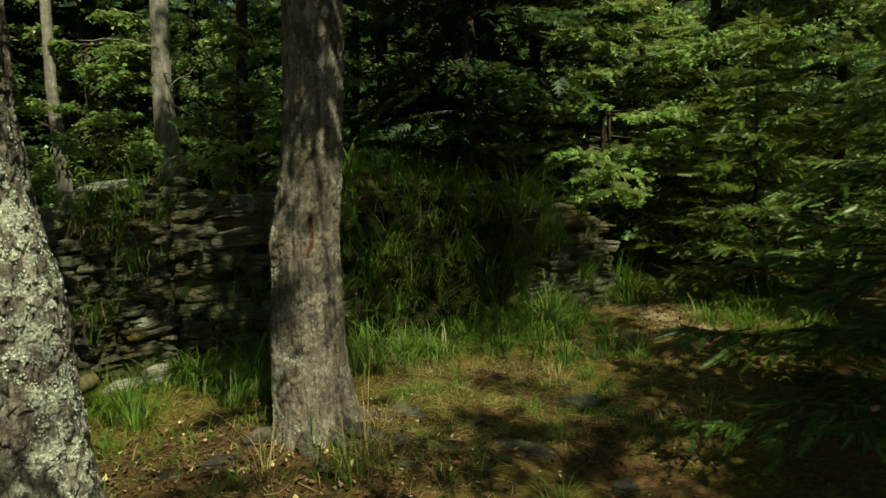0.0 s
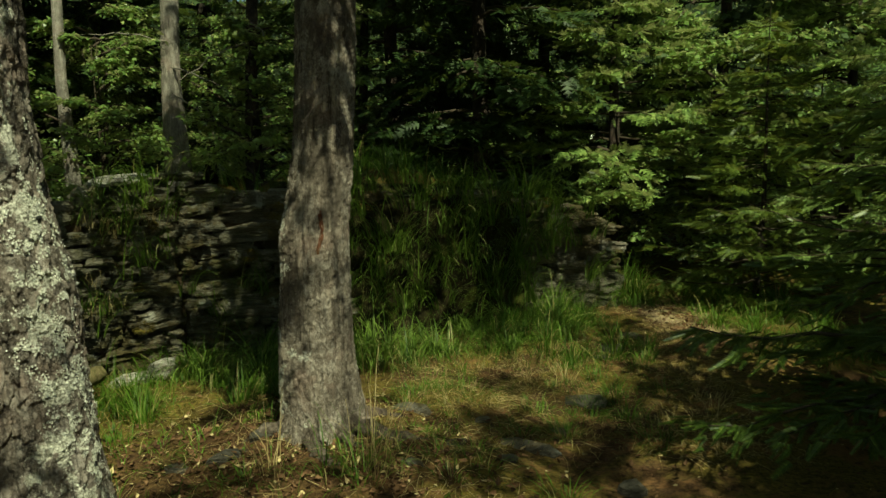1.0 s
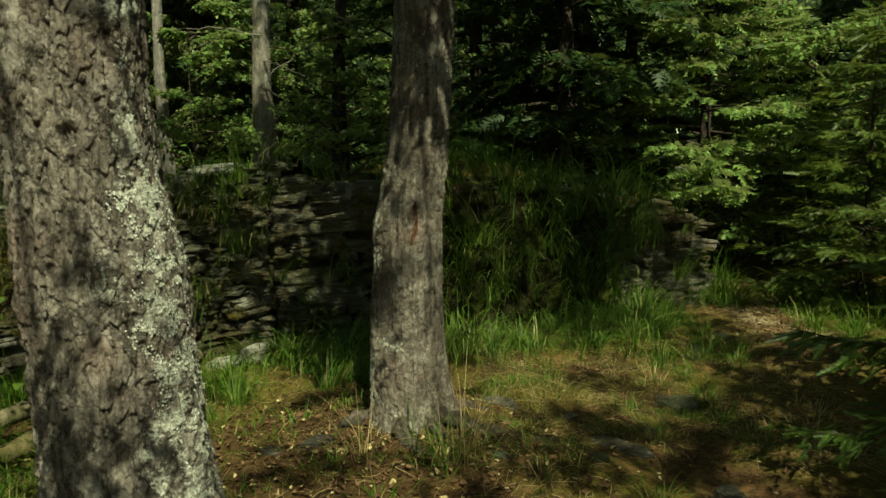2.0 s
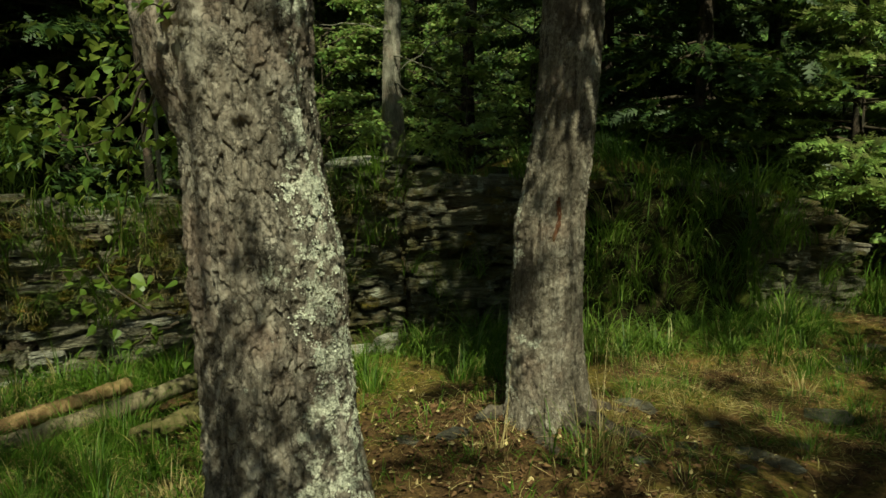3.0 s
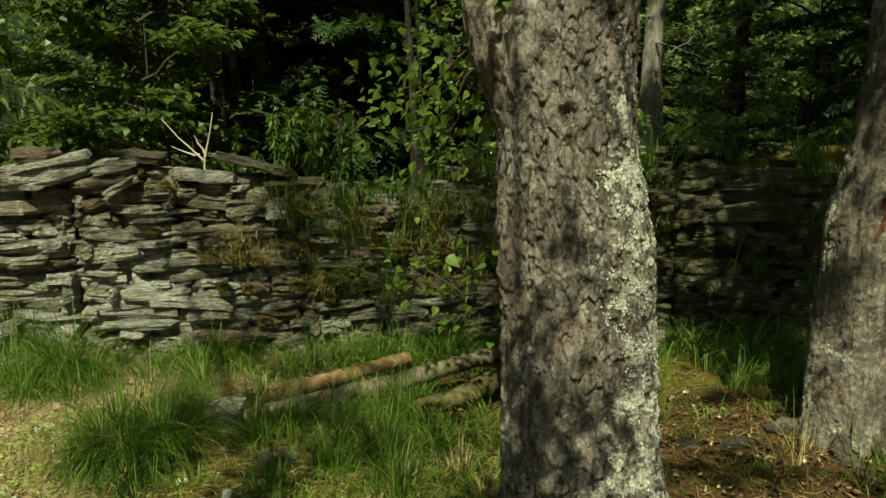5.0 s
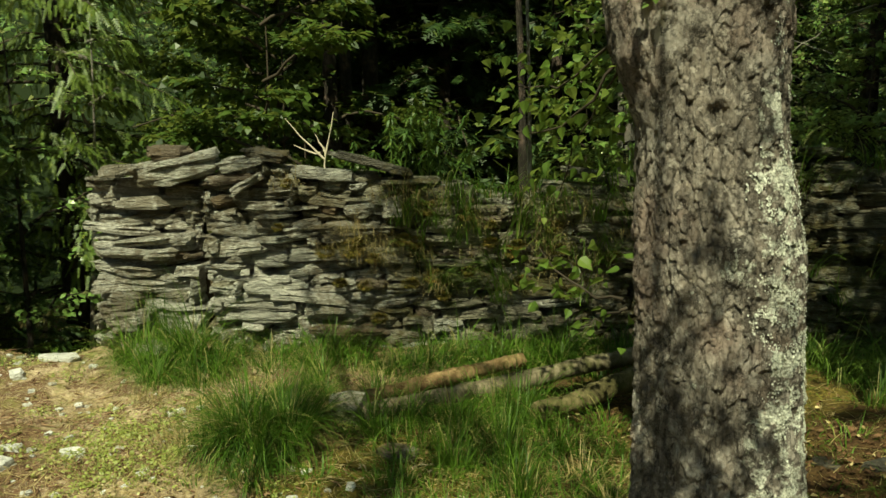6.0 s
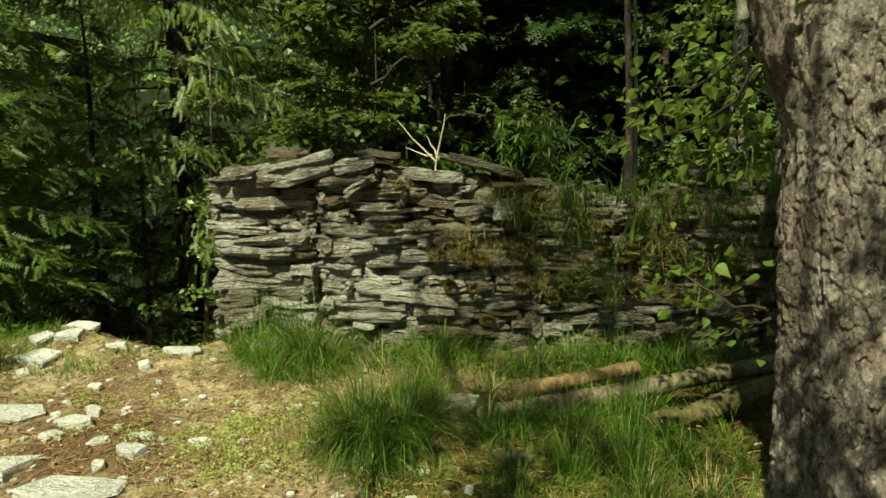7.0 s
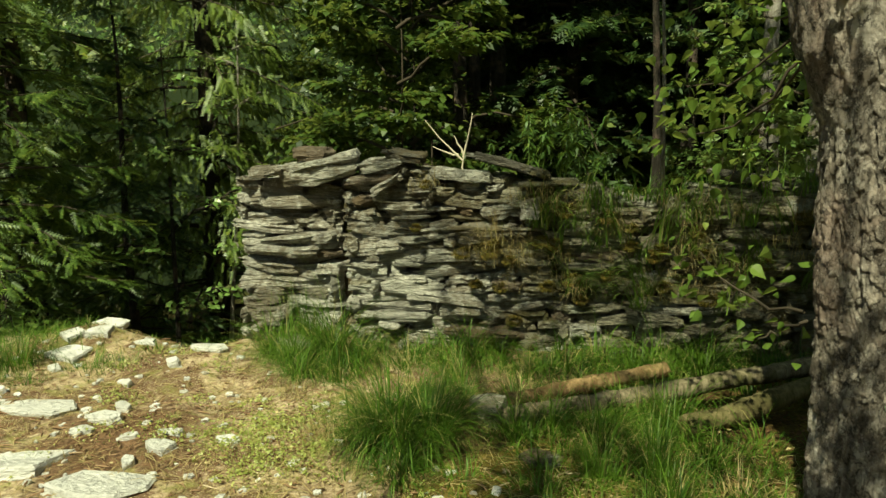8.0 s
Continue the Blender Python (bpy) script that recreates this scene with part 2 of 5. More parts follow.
def wood_material(name, a, b):
    m = Mat(name)
    g = m.noise(30.0, 5.0, 0.7, (1, 1, 0.06), warp=0.4)
    c = m.mix(m.ramp(g, 0.3, 0.7), a, b)
    rot = m.noise(7.0, 7.0, 0.75, (1, 1, 0.4))
    c = m.mix(m.ramp(rot, 0.48, 0.62, 0, 0.7), c, tuple(0.4 * v for v in a))
    c = m.mix(m.ramp(m.noise(4.0, 7.0, 0.75), 0.50, 0.66, 0, 0.6), c, (0.075, 0.08, 0.022))
    return m.done(c, 0.9, m.calc("ADD", g, rot), 0.9, 0.02, 0.15)


def blade_material(name, dark, light, dry, dry_share=0.88):
    m = Mat(name)
    isl = m.geo.outputs["Random Per Island"]
    c = m.mix(isl, dark, light)
    c = m.mix(m.ramp(m.noise(1.7, 3.0), 0.42, 0.66, 0.0, 0.55), c, light)
    c = m.mix(m.ramp(isl, dry_share, dry_share + 0.03, 0.0, 0.9), c, dry)
    return m.leafy(c, m.mix(0.4, c, light), 0.32, 0.5, 0.3)


def flake_material(name, a, b, c3):
    m = Mat(name)
    isl = m.geo.outputs["Random Per Island"]
    c = m.mix(isl, a, b)
    c = m.mix(m.ramp(isl, 0.90, 0.93), c, c3)
    c = m.mix(m.ramp(m.noise(90.0, 4.0), 0.4, 0.7, 0, 0.5), c, tuple(0.5 * v for v in a))
    return m.done(c, 0.85, spec=0.2)


M_GROUND = ground_material()
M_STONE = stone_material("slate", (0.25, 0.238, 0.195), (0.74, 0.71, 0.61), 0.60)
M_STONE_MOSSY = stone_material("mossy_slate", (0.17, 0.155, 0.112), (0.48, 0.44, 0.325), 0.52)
M_STONE_OLIVE = stone_material("olive_slate", (0.125, 0.12, 0.08), (0.36, 0.335, 0.245), 0.50)
M_SLAB = stone_material("path_slab", (0.70, 0.675, 0.625), (0.88, 0.86, 0.81), 0.80, 0.0, 0.012)
M_STONE_PALE = stone_material("pale_slate", (0.46, 0.43, 0.36), (0.84, 0.80, 0.70), 0.69)
M_STONE_DARK = stone_material("dark_slate", (0.11, 0.102, 0.08), (0.23, 0.21, 0.165), 0.54)
M_STONE_RUST = stone_material("rusty_slate", (0.16, 0.145, 0.115), (0.34, 0.29, 0.22), 0.66, 0.16)
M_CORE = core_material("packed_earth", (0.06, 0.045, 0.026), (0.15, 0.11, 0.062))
# Mossy earth with the gloom behind the blades put into its colour.
M_BANK = core_material("shaded_mossy_earth", (0.012, 0.011, 0.005), (0.050, 0.044, 0.018))
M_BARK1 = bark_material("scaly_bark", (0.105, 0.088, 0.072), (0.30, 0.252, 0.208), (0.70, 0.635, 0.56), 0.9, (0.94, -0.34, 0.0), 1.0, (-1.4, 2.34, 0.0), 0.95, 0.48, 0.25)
M_BARK2 = bark_material("grey_bark", (0.105, 0.084, 0.066), (0.35, 0.295, 0.238), (0.68, 0.62, 0.54), 0.85, (-1.25, -0.95, 0.0), 1.5, (-0.65, 3.64, 0.0), 0.4, 0.6, 0.7)
M_BARK3 = bark_material("pale_trunk_bark", (0.22, 0.20, 0.165), (0.40, 0.37, 0.315), (0.54, 0.50, 0.44), 0.4, (-0.6, -0.8, 0.0), 1.2)
# Bark cut to near black so that trunks sink into the woods' shade.
M_BARK_SHADED = bark_material("shaded_trunk_bark", (0.020, 0.017, 0.013), (0.048, 0.040, 0.031), (0.085, 0.072, 0.056), 0.0, (0, 0, 1), 1.2)
M_ROOT = bark_material("root_bark", (0.07, 0.055, 0.042), (0.17, 0.135, 0.105), (0.36, 0.30, 0.24), 0.0, (0, 0, 1), 1.5)
M_LICHEN = flake_material("crusty_lichen", (0.58, 0.58, 0.49), (0.88, 0.88, 0.78), (0.34, 0.36, 0.28))
M_TWIG = Mat("twig_bark").done((0.055, 0.043, 0.030), 0.9)
M_DEADWOOD = Mat("grey_dead_wood").done((0.22, 0.20, 0.165), 0.9)
M_DRYTWIG = Mat("bleached_twig").done((0.55, 0.48, 0.36), 0.85)
M_LEAF = leaf_material("broad_leaf", (0.035, 0.075, 0.012), (0.10, 0.19, 0.035), (0.22, 0.26, 0.05))
# Two copies of the woods' leaf, brightened as in sun and darkened as in shade.
M_LEAF_FAR = leaf_material("sunlit_woodland_leaf", (0.024, 0.062, 0.013), (0.215, 0.345, 0.092), (0.48, 0.54, 0.20), 0.33)
M_LEAF_SHADED = leaf_material("shaded_leaf", (0.016, 0.038, 0.007), (0.078, 0.128, 0.022), (0.21, 0.24, 0.055))
M_SHOOT = leaf_material("shoot_leaf", (0.045, 0.09, 0.014), (0.14, 0.22, 0.04), (0.26, 0.30, 0.07), 0.42, 0.38)
# Copies of one spruce needle: sun and shade are put into their colours.
M_NEEDLE_SHADED = leaf_material("shaded_spruce_needle", (0.008, 0.024, 0.005), (0.042, 0.082, 0.016), (0.13, 0.165, 0.035), 0.55, 0.2)
M_NEEDLE_SUNLIT = leaf_material("sunlit_spruce_needle", (0.030, 0.076, 0.015), (0.25, 0.36, 0.095), (0.46, 0.52, 0.19), 0.42, 0.25)
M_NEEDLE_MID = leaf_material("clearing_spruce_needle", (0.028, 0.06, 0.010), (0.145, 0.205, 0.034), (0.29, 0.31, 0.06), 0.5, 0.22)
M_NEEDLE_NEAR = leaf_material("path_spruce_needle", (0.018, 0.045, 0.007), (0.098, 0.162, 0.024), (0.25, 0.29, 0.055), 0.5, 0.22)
M_SCAR = wood_material("red_inner_bark", (0.11, 0.045, 0.026), (0.20, 0.095, 0.058))
M_GRASS = blade_material("wood_grass", (0.028, 0.075, 0.008), (0.135, 0.235, 0.027), (0.38, 0.32, 0.13))
# Lighter than the other grass, to make up for weak light at the bank.
M_GRASS_LIFTED = blade_material("brightened_bank_grass", (0.040, 0.085, 0.013), (0.21, 0.32, 0.055), (0.40, 0.38, 0.16), 0.92)
M_STRAW = blade_material("dry_grass", (0.26, 0.185, 0.075), (0.60, 0.49, 0.25), (0.10, 0.11, 0.025), 0.75)
M_HERB = leaf_material("herb_leaf", (0.05, 0.10, 0.016), (0.15, 0.23, 0.05), (0.28, 0.30, 0.08))
M_CREEP = leaf_material("creeping_herb", (0.16, 0.20, 0.04), (0.42, 0.46, 0.13), (0.60, 0.56, 0.24))
M_CHIP = flake_material("bark_chip", (0.16, 0.09, 0.05), (0.34, 0.22, 0.13), (0.52, 0.42, 0.28))
M_LITTER = flake_material("dead_leaf", (0.06, 0.032, 0.016), (0.24, 0.135, 0.07), (0.62, 0.50, 0.26))
M_LOG = wood_material("bare_log_wood", (0.085, 0.068, 0.042), (0.30, 0.25, 0.165))
M_LOG_MOSSY = wood_material("mossy_log_wood", (0.085, 0.075, 0.03), (0.22, 0.18, 0.09))
M_LOG_ORANGE = wood_material("orange_log_wood", (0.15, 0.092, 0.042), (0.36, 0.245, 0.125))
M_MOSS = flake_material("moss_tuft", (0.085, 0.075, 0.014), (0.22, 0.17, 0.035), (0.34, 0.19, 0.06))


# ---- mesh helpers ----
def raw_mesh(name, verts, faces, mat, smooth=False):
    """A mesh from arrays of vertices and of faces with one corner count."""
    verts, faces = np.asarray(verts, np.float32), np.asarray(faces, np.int32)
    me = bpy.data.meshes.new(name)
    n, k = faces.shape
    me.vertices.add(len(verts)), me.loops.add(n * k), me.polygons.add(n)
    me.vertices.foreach_set("co", verts.ravel())
    me.loops.foreach_set("vertex_index", faces.ravel())
    me.polygons.foreach_set("loop_start", np.arange(0, n * k, k, dtype=np.int32))
    me.polygons.foreach_set("use_smooth", np.full(n, smooth))
    me.update(calc_edges=True)
    me.validate()
    me.materials.append(mat)
    return me


def joined(batches):
    """One vertex and one face array out of several (all with one corner count)."""
    vs, fs, o = [], [], 0
    for v, f in batches:
        vs.append(v), fs.append(np.asarray(f) + o)
        o += len(v)
    return np.concatenate(vs), np.concatenate(fs)


def thing(name, label, category, group="", kind="", at=(0, 0, 0)):
    ob = new(name)
    ob.location = at
    ob.empty_display_size = 0.1
    return tagged(ob, label, category, group, kind)


def child(name, me, parent, label="", kind=""):
    ob = new(name, me)
    ob.parent = parent
    return tagged(ob, label, kind=kind)


def frames_of(d, up=(0, 0, 1)):
    """Right, forward and up unit vectors for many forward directions."""
    d = d / np.linalg.norm(d, axis=1, keepdims=True)
    u = np.broadcast_to(np.asarray(up, float), d.shape)
    r = np.cross(d, u)
    bad = np.linalg.norm(r, axis=1) < 1e-4
    r[bad] = (1, 0, 0)
    r /= np.linalg.norm(r, axis=1, keepdims=True)
    return r, d, np.cross(r, d)


def scatter(tv, tf, place, right, fwd, up, size):
    """Copies of a template (x right, y forward, z up) laid into one mesh."""
    n, k = len(place), len(tv)
    size = np.broadcast_to(np.asarray(size, float).reshape(-1, 1, 1) if np.ndim(size) else np.full((1, 1, 1), size), (n, 1, 1))
    v = (tv[None, :, 0:1] * right[:, None] + tv[None, :, 1:2] * fwd[:, None] + tv[None, :, 2:3] * up[:, None]) * size + place[:, None]
    f = tf[None] + (np.arange(n) * k)[:, None, None]
    return v.reshape(-1, 3), f.reshape(-1, tf.shape[1])


def tube(points, radii, sides=6):
    """A quad tube along points, as arrays."""
    p = np.asarray(points, float)
    r = np.asarray(radii, float)
    t = np.gradient(p, axis=0)
    a, _, b = frames_of(t, (0.13, 0.27, 0.95) if abs(t[0][2]) < 0.9 * np.linalg.norm(t[0]) else (1, 0.1, 0))
    ang = np.linspace(0, 2 * np.pi, sides, endpoint=False)
    v = p[:, None] + r[:, None, None] * (np.cos(ang)[None, :, None] * a[:, None] + np.sin(ang)[None, :, None] * b[:, None])
    n = len(p)
    i, j = np.meshgrid(np.arange(n - 1), np.arange(sides), indexing="ij")
    q = np.stack([i * sides + j, i * sides + (j + 1) % sides, (i + 1) * sides + (j + 1) % sides, (i + 1) * sides + j], -1).reshape(-1, 4)
    return v.reshape(-1, 3), q


_half = np.array([(0.0, 0.0), (0.16, 0.03), (0.33, 0.13), (0.37, 0.28), (0.30, 0.46), (0.19, 0.64), (0.09, 0.80), (0.03, 0.92), (0.0, 1.0)])
LEAF_V = np.concatenate([np.stack([-_half[:, 0], _half[:, 1], 0.22 * _half[:, 0] - 0.12 * _half[:, 1] ** 2], -1), np.stack([_half[1:-1, 0], _half[1:-1, 1], 0.22 * _half[1:-1, 0] - 0.12 * _half[1:-1, 1] ** 2], -1),
                         [(0, 0.25, -0.01), (0, 0.55, -0.03)]])
_l, _r = list(range(0, 9)), [0] + list(range(9, 16)) + [8]
LEAF_F = np.array([(16, _l[i + 1], _l[i]) for i in range(4)] + [(17, _l[i + 1], _l[i]) for i in range(4, 8)] + [(17, _l[4], 16)]
                  + [(16, _r[i], _r[i + 1]) for i in range(4)] + [(17, _r[i], _r[i + 1]) for i in range(4, 8)] + [(17, 16, _r[4])])
KITE_V = np.array([(0, 0, 0), (-0.32, 0.42, 0.06), (0.32, 0.42, 0.06), (0, 1.0, -0.08)])
KITE_F = np.array([(0, 2, 1), (1, 2, 3)])


def unit(v):
    return v / np.linalg.norm(v, axis=-1, keepdims=True)


def leaves_at(pts, outward, size, spread=0.6, template="kite", flat=0.7):
    """Leaves on points, roughly level with their faces up, tips turned outward and down."""
    n = len(pts)
    d = unit(outward + spread * rng.normal(size=(n, 3)))
    d[:, 2] = d[:, 2] * 0.5 - 0.25
    up = unit(np.array([0, 0, 1.0]) + (1 - flat) * 1.6 * rng.normal(size=(n, 3)))
    r = unit(np.cross(unit(d), up))
    d = unit(d)
    u = np.cross(r, d)
    tv, tf = (LEAF_V, LEAF_F) if template == "leaf" else (KITE_V, KITE_F)
    return scatter(tv, tf, pts, r, d, u, size * rng.uniform(0.6, 1.25, n))


def bent(a, b, sag, n=6, wob=0.0):
    """A curve from a to b that sags by sag in its middle."""
    t = np.linspace(0, 1, n)[:, None]
    p = np.asarray(a) * (1 - t) + np.asarray(b) * t
    p[:, 2:] -= sag * 4 * t * (1 - t)
    if wob:
        p[1:-1] += rng.normal(size=(n - 2, 3)) * wob
    return p


# ---- plan of the wall ----
WALL_A, WALL_C, WALL_E = np.array((-4.85, 2.47)), np.array((-1.9, 5.1)), np.array((1.42, 7.0))
DIR1, DIR2 = unit(WALL_C - WALL_A), unit(WALL_E - WALL_C)
LEN1, LEN2 = float(np.linalg.norm(WALL_C - WALL_A)), float(np.linalg.norm(WALL_E - WALL_C))


def wall_frame(x, y):
    """Distance along the wall from its corner, and behind its face."""
    dx, dy = x - WALL_A[0], y - WALL_A[1]
    s1, n1 = dx * DIR1[0] + dy * DIR1[1], -dx * DIR1[1] + dy * DIR1[0]
    ex, ey = x - WALL_C[0], y - WALL_C[1]
    s2, n2 = ex * DIR2[0] + ey * DIR2[1], -ex * DIR2[1] + ey * DIR2[0]
    second = s1 > LEN1
    return np.where(second, LEN1 + s2, s1), np.where(second, n2, n1)


def step(x, a, b):
    t = np.clip((x - a) / (b - a), 0, 1)
    return t * t * (3 - 2 * t)


def waves(x, y):
    """Smooth unevenness between about -1 and 1."""
    return (np.sin(1.9 * x + 0.7 * y) * np.cos(1.3 * y - 0.6 * x + 1) + 0.5 * np.sin(4.3 * x - 2.2 * y + 2) * np.cos(3.7 * y + 1.1 * x)
            + 0.3 * np.sin(9.1 * x + 3 * y) * np.cos(8.3 * y - 2 * x + 0.5)) / 1.4


def height(x, y):
    x, y = np.asarray(x, float), np.asarray(y, float)
    s, n = wall_frame(x, y)
    z = 0.035 * waves(x, y) + 0.016 * waves(3.1 * x, 2.9 * y) + 0.008 * waves(7.3 * x + 1, 6.9 * y)
    z = z + 0.10 * np.exp(-((x + 0.65) ** 2 + (y - 3.64) ** 2) / 0.30)
    z = z + 0.05 * np.exp(-((x + 1.4) ** 2 + (y - 2.35) ** 2) / 0.30)
    back = step(n, 0.12, 0.5)
    z = z + back * 0.45 * step(s, -0.4, 0.4) * step(7.9 - s, 0.0, 1.2)
    z = z + 0.75 * step(n, 0.1, 0.8) * np.exp(-((s - 5.9) / 1.3) ** 2) * (1 - 0.5 * step(n, 2.0, 5.0))
    drop = (x + 5.3) * -0.63 + (y - 1.7) * 0.77
    z = z - 1.7 * step(drop, 0.02, 1.5) * step(-0.66 - s, 0.0, 0.35)
    z = z + 0.10 * np.exp(-((x + 5.85) ** 2 + (y - 1.22) ** 2) / 0.10)
    far = np.hypot(x + 1, y - 2)
    return z + 14.0 * step(far, 24.0, 75.0)


# ---- ground ----
def spaced(lo, hi, d, reach=400.0):
    """Even steps from lo to hi, then growing ones out to the reach."""
    inner = np.arange(lo, hi, d)
    out, w = [], d
    while sum(out) < reach:
        w *= 1.22
        out.append(w)
    o = np.cumsum(out)
    return np.concatenate([lo - o[::-1], inner, inner[-1] + o])


def build_ground():
    xs, ys = spaced(-7.5, 3.0, 0.055), spaced(-1.0, 8.5, 0.055)
    X, Y = np.meshgrid(xs, ys, indexing="ij")
    V = np.stack([X, Y, height(X, Y)], -1).reshape(-1, 3)
    reseed(11)
    V[:, 2] += rng.uniform(-0.007, 0.007, len(V))
    a, b = len(xs), len(ys)
    i, j = np.meshgrid(np.arange(a - 1), np.arange(b - 1), indexing="ij")
    Fq = np.stack([i * b + j, (i + 1) * b + j, (i + 1) * b + j + 1, i * b + j + 1], -1).reshape(-1, 4)
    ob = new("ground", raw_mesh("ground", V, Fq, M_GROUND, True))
    tagged(ob, "uneven forest floor of needle litter, moss and trodden earth", "ground", kind="structure")


build_ground()


# ---- dry-stone wall ----
def stone_template(seed, sides=10, rough=0.10, broken=0.84):
    """A slab of split stone about 1 x 1 x 1, centred: jagged rim, wedge-shaped ends, broken layers."""
    r = np.random.default_rng(seed)
    ang = np.sort((np.arange(sides) + r.uniform(-0.35, 0.35, sides)) * 2 * np.pi / sides)
    c, s = np.cos(ang), np.sin(ang)
    box = 1 / np.maximum(np.abs(c), np.abs(s)) ** r.uniform(0.80, 0.98)
    rad = 0.5 * box * r.uniform(broken, 1.05, sides)
    rings, tilt = [], r.uniform(-0.10, 0.10, 2)
    wedge = 0.38 if seed % 3 == 0 else 0.12
    ends = np.where(c > 0, r.uniform(0.0, wedge), r.uniform(0.0, wedge)) * np.abs(c) ** 3
    lift = np.where(c > 0, r.uniform(-0.10, 0.10), r.uniform(-0.10, 0.10)) * np.abs(c) ** 2
    # three split layers, each with a broken outline of its own
    cuts = (-0.5, r.uniform(-0.30, -0.08), r.uniform(0.06, 0.30), 0.5)
    for q in range(3):
        edge = rad * (r.uniform(0.90, 1.0) + r.uniform(-rough, rough * 0.7, sides))
        for z, k in ((cuts[q] + (0.03 if q else 0.0), 0.95 if q == 0 else 1.0), (cuts[q + 1] - (0.03 if q < 2 else 0.0), 0.94 if q == 2 else 1.0)):
            zz = z * (1 - ends) + lift + r.uniform(-rough, rough, sides) + tilt[0] * c + tilt[1] * s
            rings.append(np.stack([edge * k * c, edge * k * s, zz], -1))
    V = np.concatenate(rings + [[(r.uniform(-0.1, 0.1), 0, -0.5)], [(r.uniform(-0.1, 0.1), 0, 0.5 + r.uniform(-0.06, 0.06))]])
    n, fs = len(rings), []
    for q in range(n - 1):
        for j in range(sides):
            a, b = q * sides + j, q * sides + (j + 1) % sides
            fs += [(a, b, b + sides), (a, b + sides, a + sides)]
    for j in range(sides):
        fs.append(((j + 1) % sides, j, n * sides))
        fs.append(((n - 1) * sides + j, (n - 1) * sides + (j + 1) % sides, n * sides + 1))
    return V, np.array(fs)


STONES = [stone_template(100 + i, 13 if i % 2 else 11, 0.13, 0.80) for i in range(30)]
STONES += [stone_template(300 + i, 7, 0.06, 0.62) for i in range(12)]


def pack(s0, s1, top, seed, hmin=0.020, hmax=0.058, lmin=0.12, lmax=0.52):
    """Lays stones one by one on the lowest place: rows of (s, z, length, thickness)."""
    r = np.random.default_rng(seed)
    d = 0.02
    n = int((s1 - s0) / d)
    line = np.full(n, -0.06) + r.uniform(0, 0.02, n)
    rows = []
    for _ in range(6000):
        goal = np.array([top(s0 + (i + 0.5) * d) for i in range(n)])
        room = goal - line
        ok = room > 0.025
        if not ok.any():
            break
        i = int(np.argmin(np.where(ok, line + 0.015 * r.uniform(size=n), 9)))
        k = max(3, int(r.uniform(lmin, lmax) * (1.35 if r.uniform() < 0.12 else 1.0) / d))
        a = b = i
        while b - a < k and (a > 0 or b < n):
            can_a = a > 0 and line[a - 1] < line[i] + 0.022
            can_b = b < n and line[b] < line[i] + 0.022
            if not (can_a or can_b):
                break
            if can_b and (not can_a or r.uniform() < 0.5):
                b += 1
            else:
                a -= 1
        b = max(b, a + 1)
        z = line[a:b].max()
        h = float(r.uniform(hmin, hmax)) * (1.3 if r.uniform() < 0.1 else 1)
        if b - a < 4:
            h = min(h, 0.04)
        h = min(h, max(0.03, room[a:b].max() + 0.02))
        rows.append((s0 + (a + b) / 2 * d, z + h / 2, max((b - a) * d, 0.05), h))
        line[a:b] = z + h
    return rows


def top_left(s):
    return np.interp(s, [-0.7, 0.0, 0.3, 0.6, 0.7, 1.0, 1.15, 1.35, 1.6, 2.2, 2.45, 2.9, 3.2, 3.6, 4.0],
                     [1.08, 1.10, 1.20, 1.18, 1.10, 1.09, 1.12, 1.02, 0.99, 0.98, 1.05, 1.02, 1.10, 1.20, 1.22])


def top_right(s):
    return np.interp(s, [0, 0.6, 2.0, 2.8, 3.3, 3.55, 3.8, 4.1], [1.20, 1.10, 1.05, 0.95, 0.80, 0.62, 0.45, 0.30])


def on_wall(s, out, z, second=False):
    o, d = (WALL_C, DIR2) if second else (WALL_A, DIR1)
    p = o + d * s + np.array((d[1], -d[0])) * out
    return Vector((p[0], p[1], z))


wall = thing("dry_stone_wall", "ruined grey dry-stone wall of split slate slabs, overgrown with grass", "stone wall", kind="structure")
STONE_MESHES = {}


def stone_mesh(i, mat):
    key = (i, mat.name)
    if key not in STONE_MESHES:
        STONE_MESHES[key] = raw_mesh("stone", *STONES[i], mat)
    return STONE_MESHES[key]


def wall_stone(s, z, length, thick, depth=0.3, out=0.0, tilt=0.0, mat=None, i=None, turn=0.0, name="stone", second=False, label=""):
    d = DIR2 if second else DIR1
    yaw = math.degrees(math.atan2(d[1], d[0]))
    ob = new(name, stone_mesh(int(rng.integers(30)) if i is None else i, mat or M_STONE))
    ob.parent = wall
    ob.matrix_basis = (Matrix.Translation(on_wall(s, out - depth / 2, z, second)) @ pose(0, 0, 0, rng.uniform(-4, 4), tilt, yaw + turn)
                       @ Matrix.Diagonal((length, depth, thick, 1)))
    return tagged(ob, label) if label else ob


